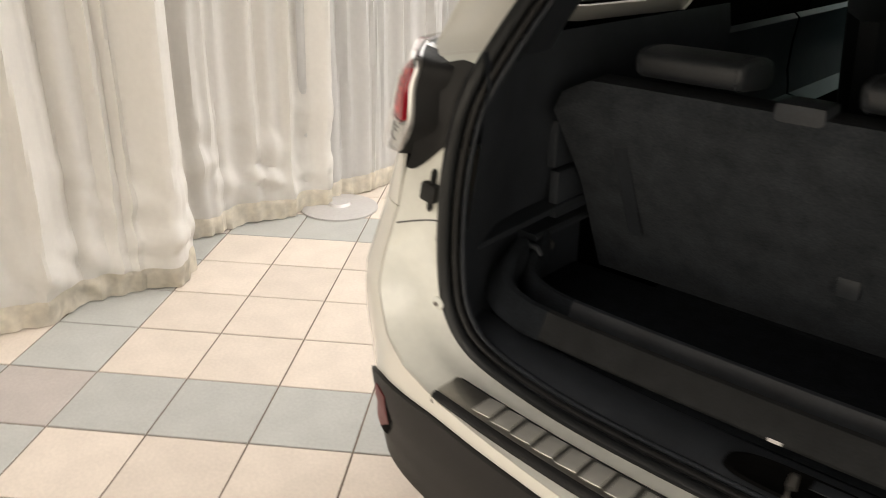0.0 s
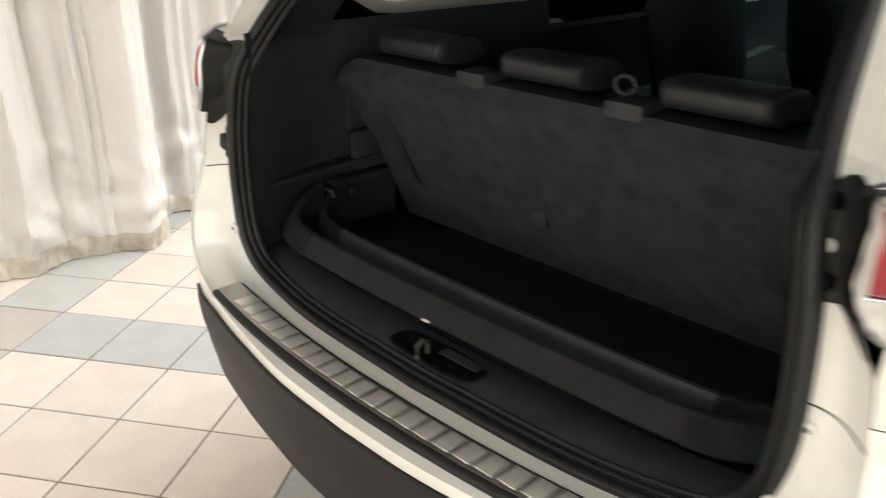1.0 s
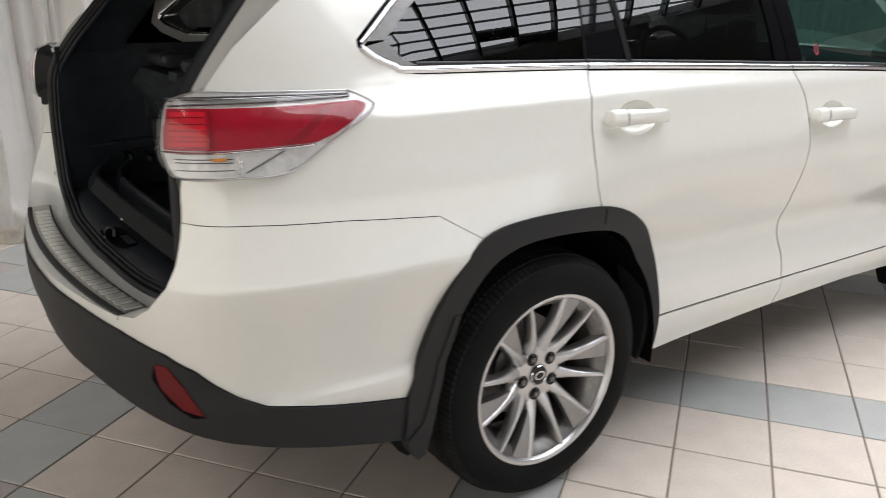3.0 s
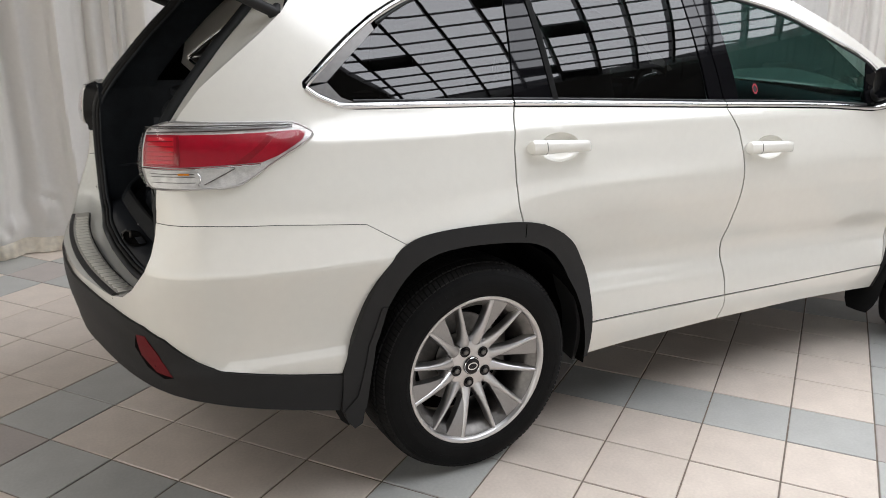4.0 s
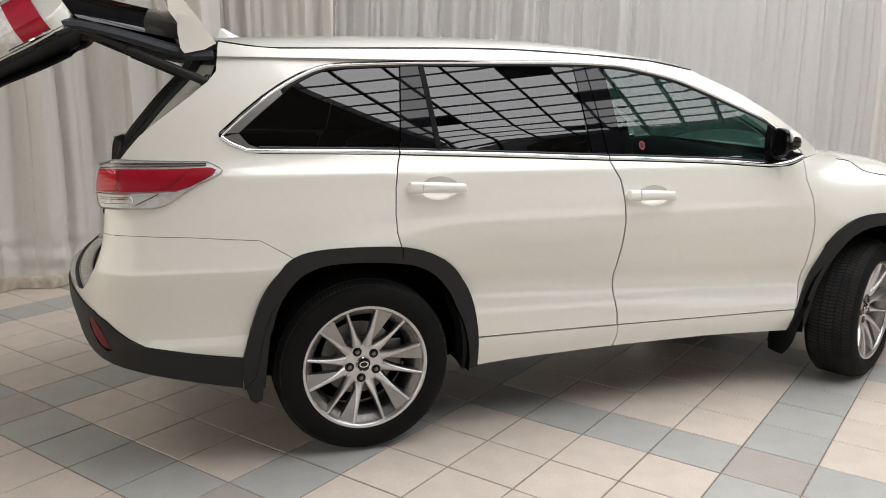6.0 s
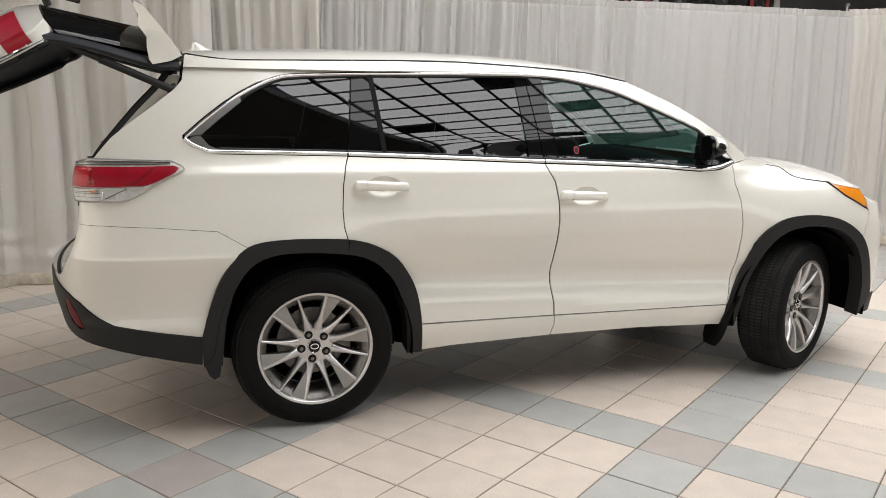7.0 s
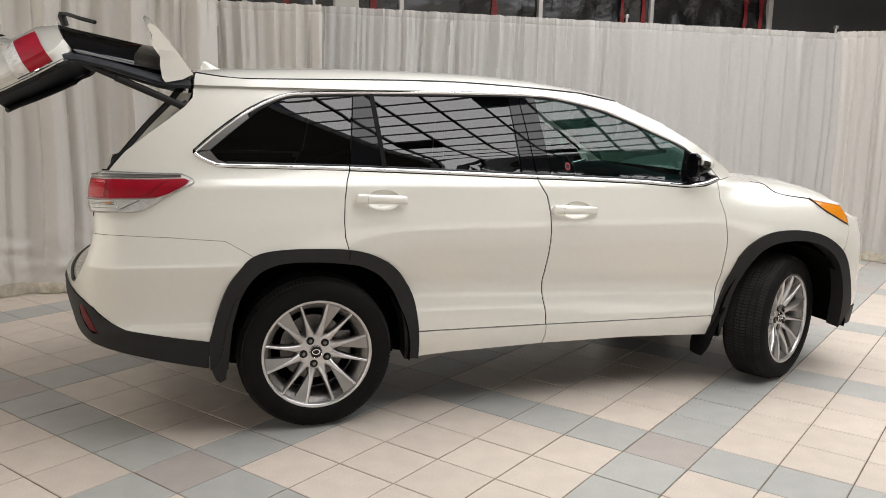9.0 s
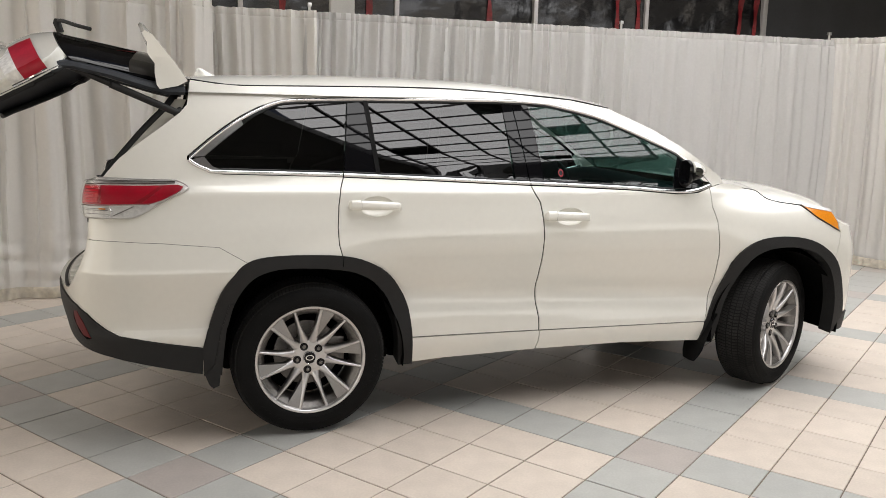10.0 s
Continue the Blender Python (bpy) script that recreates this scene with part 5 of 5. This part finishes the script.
for yc, w in ((.392, .097), (.030, .096), (-.325, .100)):
    headrest(yc, w)
for yc in (.20, -.165):
    part("headrest_guide", box_mesh(-.695, -.62, yc - .04, yc + .04, 1.16, 1.205, bevel=.01), TRIM, bench)
part("seat_strap", loft([[(-.702, y, 1.155), (-.578, y - .004, .90), (-.562, y - .005, .868)] for y in (.500, .527)]), TRIM, bench, "black release strap")
part("seat_strap", loft([[(-.702, y, 1.155), (-.575, y, .90)] for y in (-.405, -.440)]), TRIM, bench, "black release strap")
part("seat_anchor", box_mesh(-.572, -.545, .085, .125, .868, .905, bevel=.006), TRIM, bench, "black anchor cover")
part("belt_ring", tube([(-.655, -.141 + .021 * math.cos(t), 1.225 + .016 * math.sin(t)) for t in np.linspace(0, 2 * math.pi, 13)], .004, 8), TRIM, bench)
# second and front rows, wheel and dashboard, seen through the tinted glass
for x in (.55, 1.45):
    for yc in (-.36, .36):
        s = part("seat", tube(rounded([(x + .42, yc, .86), (x + .20, yc, .84), (x + .02, yc, .86), (x - .06, yc, 1.05), (x - .14, yc, 1.30)], 4), [.10] * 17, 14, squash=2.2), LEATHER, car, "dark leather seat")
        part("headrest", tube([(x - .145, yc - .12, 1.45), (x - .15, yc, 1.455), (x - .145, yc + .12, 1.45)], [.055, .07, .055], 12), LEATHER, s)
        part("headrest_post", tube([(x - .145, yc - .05, 1.28), (x - .145, yc - .05, 1.44)], .006, 6), CHROME, s)
        part("headrest_post", tube([(x - .145, yc + .05, 1.28), (x - .145, yc + .05, 1.44)], .006, 6), CHROME, s)
part("dashboard", tube(rounded([(2.15, -.72, 1.08), (2.12, -.3, 1.12), (2.12, .3, 1.13), (2.15, .72, 1.08)], 4), .11, 12), TRIM, car)
part("steering_wheel", tube([(1.92 - .06 * math.sin(t), .36 + .18 * math.cos(t), 1.12 + .17 * math.sin(t)) for t in np.linspace(0, 2 * math.pi, 25)], .014, 8), LEATHER, car)
part("window_sticker", loft([[on_skin(1.352 + .013 * k * math.cos(t), 1.285 + .017 * k * math.sin(t), -.0035) for t in np.linspace(0, 2 * math.pi, 9, endpoint=False)] for k in (.02, .72)], True), TRIM, car, "small octagonal window sticker")
part("sticker_rim", loft([[on_skin(1.352 + .016 * k * math.cos(t + .39), 1.285 + .021 * k * math.sin(t + .39), -.003) for t in np.linspace(0, 2 * math.pi, 8, endpoint=False)] for k in (.66, 1.0)], True), STICKER, car, "red border")

# ---- tailgate, raised on its struts ----
HINGE = Vector((-.535, 0, 1.700))
OPEN = Matrix.Translation(HINGE) @ Matrix.Rotation(radians(56), 4, "Y") @ Matrix.Translation(-HINGE)
def swung(bm):
    bmesh.ops.transform(bm, matrix=OPEN, verts=bm.verts)
    return bm
# rows of the closed gate: height, centre x, half width, bow
GATE = [(1.325, -1.075, .665, .13), (1.27, -1.105, .720, .17), (1.235, -1.120, .735, .18), (1.15, -1.135, .735, .19), (1.07, -1.130, .720, .18), (1.0, -1.125, .700, .17), (.90, -1.120, .690, .15), (.82, -1.110, .660, .13), (.765, -1.085, .600, .11)]
def gate_row(z, xc, w, bow, dx=0.0, n=25, grow=0.0):
    return [(xc + bow * abs(s) ** 2.6 * (w / .72) + dx, s * (w + grow), z) for s in np.linspace(-1, 1, n)]
gate = part("tailgate", swung(loft([gate_row(*g) for g in GATE])), PAINT, car, "pearl white tailgate swung up")
part("gate_inner", swung(loft([gate_row(z, xc, w - .015, bow, .055) for z, xc, w, bow in GATE])), TRIM, gate, "black inner trim")
for side in (1, -1):
    edge = [[(xc + bow * (w / .72) + d, -side * (w - (0 if d < .03 else .02)), z) for d in (.0, .012, .035, .058)] for z, xc, w, bow in GATE]
    part("gate_edge", swung(loft(edge)), JAMB, gate)
    part("gate_seal", swung(tube([(xc + bow * (w / .72) + .062, -side * (w - .035), z) for z, xc, w, bow in GATE], .016, 8)), SEALRUBBER, gate)
    # window frame side between roof and shoulder
    fr = [(-.56, .60, 1.685), (-.60, .615, 1.62), (-.66, .635, 1.56), (-.80, .66, 1.44), (-.90, .68, 1.345), (-.95, .70, 1.28)]
    part("gate_frame", swung(tube([(x + .04, -side * (y - .03), z - .02) for x, y, z in fr], [.045, .045, .04, .036, .034, .03], 8, squash=.6)), TRIM, gate)
    lamp_rows = []
    for z in (1.235, 1.215, 1.17, 1.13, 1.10, 1.072):
        xc, w, bow = float(np.interp(-z, [-g[0] for g in GATE], [g[1] for g in GATE])), float(np.interp(-z, [-g[0] for g in GATE], [g[2] for g in GATE])), float(np.interp(-z, [-g[0] for g in GATE], [g[3] for g in GATE]))
        y0 = .50 if z > 1.1 else .56
        lamp_rows.append([(xc + bow * (y / w) ** 2.6 * (w / .72) - .012, -side * y, z) for y in np.linspace(y0, w, 7)] + [(xc + bow * (w / .72) + .012, -side * (w + .006), z), (xc + bow * (w / .72) + .040, -side * (w + .001), z)])
    gl = part("gate_lamp", swung(loft(lamp_rows[3:])), CLEARLENS, gate, "clear lower lamp lens")
    part("red_lens", swung(loft(lamp_rows[:4])), REDLENS, gl, "glossy red lens")
    part("lamp_rim", swung(tube([(r[-1][0] + .004, r[-1][1], r[-1][2]) for r in lamp_rows], .006, 6)), CHROME, gl)
    # roof strut
    a, b = Vector((-.585, -.615 * side, 1.555)), OPEN @ Vector((-.945, -.655 * side, 1.255))
    m = a.lerp(b, .52)
    strut = part("tailgate_strut", tube([a, m], .017, 12), BLACK, car, "black power tailgate strut")
    part("strut_rod", tube([m, m.lerp(b, .03), b], [.021, .013, .013], 12), BLACK, strut)
    part("strut_socket", tube([a + Vector((.012, side * .02, .02)), a, a + Vector((-.02, 0, 0))], [.012, .020, .016], 10), BLACK, strut)
# rear window, spoiler, wiper
glass_rows = []
for f in np.linspace(0, 1, 9):
    z, xc, w = 1.640 - .315 * f, -.765 - .312 * f, .565 + .085 * f
    glass_rows.append([(xc + .16 * abs(s) ** 2.4, s * w, z) for s in np.linspace(-1, 1, 21)])
part("rear_window", swung(loft(glass_rows)), PRIVACY, gate, "dark privacy glass")
part("window_edge", swung(loft([[(x + .012, y * .98, z) for x, y, z in r] for r in (glass_rows[-2], glass_rows[-1])])), GLOSSBLACK, gate)
for side in (1, -1):
    part("window_side", swung(loft([[(r[k][0] - .002, r[k][1], r[k][2]), (r[j][0] - .003, r[j][1], r[j][2]), (r[j][0] + .035, r[j][1] * 1.02, r[j][2] + .01)] for r in glass_rows for k, j in (((2, 0),) if side > 0 else ((18, 20),))])), GLOSSBLACK, gate)
sp = []
for s in np.linspace(-1, 1, 25):
    k = abs(s)
    tip = -.905 + .075 * k ** 3
    y = s * (.615 - .0 * k)
    drop = .016 * k ** 2.2
    sp.append([(-.540, y, 1.722 - drop * 1.2), (-.66, y, 1.718 - drop), (-.80, y, 1.708 - drop), (tip + .02, y, 1.700 - drop), (tip, y, 1.690 - drop), (tip + .004, y, 1.676 - drop), (tip + .05, y, 1.668 - drop), (-.74, y, 1.640 - drop), (-.62, y, 1.640 - drop)])
part("spoiler", swung(loft(sp, False, True)), PAINT, gate, "white roof spoiler")
for side in (1, -1):
    part("spoiler_side", swung(loft([[(-.540, -side * .617, 1.702), (-.66, -side * .617, 1.70), (-.82, -side * .617, 1.684)], [(-.545, -side * .625, 1.65), (-.64, -side * .63, 1.64), (-.74, -side * .605, 1.665)], [(-.575, -side * .645, 1.575), (-.60, -side * .645, 1.575), (-.65, -side * .635, 1.60)]])), PAINT, gate)
part("wiper", swung(tube(rounded([(-1.085, .02, 1.345), (-1.125, .02, 1.352), (-1.12, -.02, 1.375), (-1.06, -.10, 1.42), (-1.0, -.17, 1.47)], 4), .010, 8)), BLACK, gate, "black rear wiper")
part("wiper_cap", swung(tube([(-1.08, .02, 1.335), (-1.13, .02, 1.350), (-1.145, .02, 1.36)], [.018, .02, .012], 10)), BLACK, gate)
part("gate_handle_garnish", swung(tube(rounded([(-1.135, -.45, 1.06), (-1.150, -.2, 1.07), (-1.152, .2, 1.07), (-1.135, .45, 1.06)], 4), .022, 10)), CHROME, gate, "chrome garnish strip")

# the off side of the body stands a little further out than its mirror image
def flared(ob):
    for child in ob.children:
        if child.matrix_basis == Matrix.Identity(4):
            if child.type == "MESH":
                for v in child.data.vertices:
                    v.co.y += .026 * ease(.50, .68, v.co.y)
            flared(child)


flared(car)

# ---- curtains on pipe stands ----
def curtain(line, height, fold, depth, seed, mat, label, crumple=0.0, fine=1.0):
    """Cloth hung along a line on the floor: uneven folds, a gathered head, a creased foot and a hem."""
    rng = random.Random(seed)
    p = np.array(line, float)
    d = np.r_[0, np.cumsum(np.linalg.norm(np.diff(p, axis=0), axis=1))]
    n = int(d[-1] / .0125)
    ss = np.linspace(0, d[-1], n)
    xy = np.c_[np.interp(ss, d, p[:, 0]), np.interp(ss, d, p[:, 1])]
    tang = np.gradient(xy, axis=0)
    tang /= np.linalg.norm(tang, axis=1)[:, None]
    nor = np.c_[tang[:, 1], -tang[:, 0]]
    def crests(mean):
        at, out, sign = -1.0, [], 1
        while at < d[-1] + 1:
            out.append((at, sign * rng.uniform(.35, 1.0)))
            at += mean * rng.choice((.28, .4, .5, .55, .75, 1.0))
            sign = -sign
        return np.array(out)
    wide, mid, small = crests(fold), crests(fold * .45), crests(fold * .2)
    def wave(cr, s, sharp):
        k = np.clip(np.searchsorted(cr[:, 0], s) - 1, 0, len(cr) - 2)
        t = np.clip((s - cr[k, 0]) / (cr[k + 1, 0] - cr[k, 0]), 0, 1)
        t = t * t * (3 - 2 * t) if sharp < 1 else t ** sharp / (t ** sharp + (1 - t) ** sharp + 1e-9)
        return cr[k, 1] + (cr[k + 1, 1] - cr[k, 1]) * t
    def rough(s, z, fs, fz, k):
        return np.array([noise.noise(Vector((v * fs + seed * 3.1, z * fz, k))) for v in s])
    zs = [.004, .018, .035, .055, .075, .088, .10, *(.12 + .022 * k for k in range(34)), .90, 1.0, 1.2, 1.45, 1.7, 1.95, 2.15, height - .22, height - .15, height - .10, height - .078, height - .066, height - .054, height - .030, height - .010, height]
    rows = []
    for z in zs:
        low, top = math.exp(-z / .35), math.exp(-(height - z) / .14)
        drift = ss + .05 * rough(ss, z, .8, .55, 1.0) + .02 * rough(ss, z, 2.5, 1.2, 5.0)
        off = depth * (1 - .42 * low) * (wave(wide, drift, .5) * (1 - .8 * top) + fine * (.80 - .3 * low) * wave(mid, drift, 1.6) * (1 - .35 * top) + fine * .46 * wave(small, drift, .5) * (1 - .6 * low))
        off = off + .005 * top * (np.sin(ss * 128 + 4 * rough(ss, 0, 5, 1, 3.5)) + .6 * np.sin(ss * 211)) + .02 * low * rough(ss, z, 1.3, 1.0, 2.0)
        if crumple:
            r = rough(ss + .5 * z, z, 5.0, 6.5, 3.0)
            off = off + crumple * math.exp(-((z - .28) / .26) ** 2) * (np.sqrt(r * r + .006) * 1.5 - .3 + .35 * rough(ss - .7 * z, z, 7, 7, 7.0))
        foot = max(0, 1 - z / .12)
        off = off + foot * (.007 * np.sin(ss * 95 + 3 * rough(ss, 0, 3, 1, 8.0)) + .010 * rough(ss, z, 14, 9, 6.0))
        pinch = .009 if abs(z - (height - .066)) < .004 else .007 if abs(z - .10) < .004 else 0
        if z < .02:
            zz = z + np.abs(.012 * rough(ss, 0, 4, 1, 9.0))
        elif z > height - .02:
            zz = z - .010 * np.abs(rough(ss, 0, 22, 1, 4.0))
        else:
            zz = z + .016 * rough(ss, 0, 4, 1, 9.0) * low
        rows.append([(*(xy[i] + nor[i] * (off[i] - pinch)), float(zz[i] if z < .02 or z > height - .02 else zz[i])) for i in range(n)])
    def cloth(rr, name, parent, m):
        bm = loft(rr)
        bmesh.ops.solidify(bm, geom=bm.faces[:], thickness=.003)
        return part(name, bm, m, parent)
    body = cloth(rows[6:], "curtain", None, mat)
    tagged(body, label, "curtain", "curtains round the display floor")
    cloth(rows[:7], "hem", body, HEM)
    return body


curtain([(-4.6, 1.2), (-3.4, 1.85), (-2.6, 2.17), (-2.0, 2.36), (-1.5, 2.52), (-1.1, 2.64), (-.36, 2.60)], 2.47, .44, .105, 3, CURTAIN, "ivory cloth curtain with a soiled hem on the tiles", .062, .72)
curtain([(-.60, 2.96), (-.1, 2.95), (.56, 2.89)], 2.46, .40, .070, 5, CURTAIN, "ivory curtain panel hanging in soft folds", .05, .9)
curtain([(.44, 2.94), (2.1, 2.90), (3.69, 2.90), (3.78, 2.89)], 2.46, .34, .042, 7, CURTAINSHADED, "ivory gathered curtain on a pipe rail, greyed for shade", .0, 1.0)
curtain([(3.66, 2.94), (5.0, 2.90), (6.27, 2.88), (6.34, 2.87)], 2.47, .55, .034, 11, CURTAINSHADED, "ivory curtain panel with shallow folds, greyed for shade", .0, .95)
curtain([(6.22, 2.90), (6.50, 2.65), (6.68, 2.25), (6.95, 1.4), (7.3, .2), (7.6, -1.2)], 2.49, .42, .070, 13, CURTAIN, "ivory cloth curtain with a soiled hem on the tiles", .012, .7)


def pipe_stand(x, y, h):
    ob = part("pipe_stand", tube([(x, y, .03), (x, y, 1.6), (x, y, h)], .013, 12), POLE)
    tagged(ob, "slim metal curtain stand with a flat base", "pipe stand", "curtain stands")
    rings = [[(x + .06 + r * math.cos(t), y - .20 + r * math.sin(t), z) for t in np.linspace(0, 2 * math.pi, 24, endpoint=False)] for r, z in ((.20, .001), (.20, .010), (.17, .018), (.06, .022), (.05, .035))]
    part("base_plate", loft(rings, True, True), POST, ob, "grey round base plate")
    part("top_clip", box_mesh(x - .018, x + .018, y - .02, y + .02, h - .02, h + .012, bevel=.004), POLE, ob)


for x, y, h in ((.515, 3.03, 2.53), (3.71, 3.03, 2.54), (6.285, 3.00, 2.55)):
    pipe_stand(x, y, h)

# ---- glazed partition behind the curtains, covered with black sheeting ----
for x, w in ((1.80, .05), (3.57, .05), (5.12, .05), (6.92, .07), (.0, .05), (-1.8, .05)):
    tagged(part("partition_post", box_mesh(x - w / 2, x + w / 2, 4.96, 5.06, -.004, 4.2, bevel=.004), POST), "grey aluminium partition post", "post", "partition posts", "structure")
col = part("partition_column", box_mesh(1.0, 1.28, 4.9, 5.2, -.004, 4.42, bevel=.006), WALL)
tagged(col, "pale grey square column", "column", kind="structure")


def sheeting(x0, x1, seed):
    rng = random.Random(seed)
    rows = []
    nx = int((x1 - x0) / .05)
    for z in np.linspace(1.6, 4.2, 40):
        row = []
        for x in np.linspace(x0, x1, nx):
            v = noise.noise(Vector((x * 2.3 + seed, z * 2.3, 1.0))) * .05 + noise.noise(Vector((x * 7 + seed, z * 6, 4.0))) * .022
            row.append((x, 5.02 + v, z))
        rows.append(row)
    ob = part("plastic_sheet", loft(rows), SHEETING)
    tagged(ob, "crumpled black plastic sheeting taped to the partition", "sheeting", "sheets on the partition")
    return ob


for i, (a, b, tapes) in enumerate(((-1.77, -.03, (-.9,)), (.03, 1.0, (.45,)), (1.28, 1.77, (1.45,)), (1.83, 3.54, (2.96,)), (3.60, 5.09, (4.72, 5.02)), (5.15, 6.88, (6.56, 6.80)))):
    s = sheeting(a, b, i * 3.7)
    for t in tapes:
        part("red_tape", loft([[(t + (.030 + .008 * math.sin(z * 9 + i)) * k + .02 * math.sin(z * 2.2 + i), 4.985 + .012 * math.sin(z * 17 + k), z) for k in (-1, 0, 1)] for z in np.linspace(1.6, 4.2, 40)]), REDTAPE, s, "strip of red tape")
wall = part("partition_wall", box_mesh(6.96, 12, 4.98, 5.10, -.004, 4.42), DARKWALL)
tagged(wall, "charcoal painted partition wall", "wall", kind="structure")

# ---- floor tiles ----
PITCH, TURN = .3125, radians(37.08)
OX, OY = 1.3514, -1.5083
def tile_mesh(name, mat):
    h, b = PITCH / 2 - .0032, .0022
    bm = bmesh.new()
    loft([[(sx * (h - i), sy * (h - i), z) for sx, sy in ((-1, -1), (1, -1), (1, 1), (-1, 1))] for i, z in ((0, -.010), (0, -.0018), (b, 0.0))], True, False, bm)
    bm.faces.new([v for v in bm.verts][-4:])
    return finish(bm, name, mat, False)


meshes = [tile_mesh("tile", m) for m in (BEIGE, BLUEGREY, MAUVE)]
floor_ob = scene.objects["floor"]
c, s = math.cos(TURN), math.sin(TURN)
near, far = [], [[], [], []]
for i in range(-60, 62):
    for j in range(-60, 62):
        x = OX + PITCH * ((i + .5) * c - (j + .5) * s)
        y = OY + PITCH * ((i + .5) * s + (j + .5) * c)
        if not (-8.78 < x < 11.78 and -10.78 < y < 7.48):
            continue
        a, b = i % 5 == 0, j % 5 == 4
        kind = 2 if a and b else 1 if a or b else 0
        gap = max(abs(x - 1.0) - 2.6, abs(y + .3) - 2.6, 0) + (0 if (y < -.9 or x < -.9 or y > 2.0 or abs(y) > .5) else 3)
        near.append((gap + .2 * math.hypot(x - .2, y + .8), x, y, kind))
near.sort()
for k, (_, x, y, kind) in enumerate(near):
    if k < 300:
        ob = new("tile", meshes[kind])
        ob.parent = floor_ob
        ob.matrix_basis = pose(x, y, .0008 * math.sin(k * 12.9898), 0, 0, 37.08 + 90 * (k % 4))
    else:
        far[kind].append((x, y))
for kind, mat in enumerate((BEIGE, BLUEGREY, MAUVE)):
    verts, faces = [], []
    me = meshes[kind]
    base = [v.co.copy() for v in me.vertices]
    polys = [tuple(p.vertices) for p in me.polygons]
    for x, y in far[kind]:
        n = len(verts)
        verts += [(x + v.x * c - v.y * s, y + v.x * s + v.y * c, v.z) for v in base]
        faces += [tuple(n + q for q in p) for p in polys]
    m2 = bpy.data.meshes.new("tiling")
    m2.from_pydata(verts, [], faces)
    m2.materials.append(mat)
    ob = new("tiling", m2)
    ob.parent = floor_ob
    tagged(ob, kind="stuff")
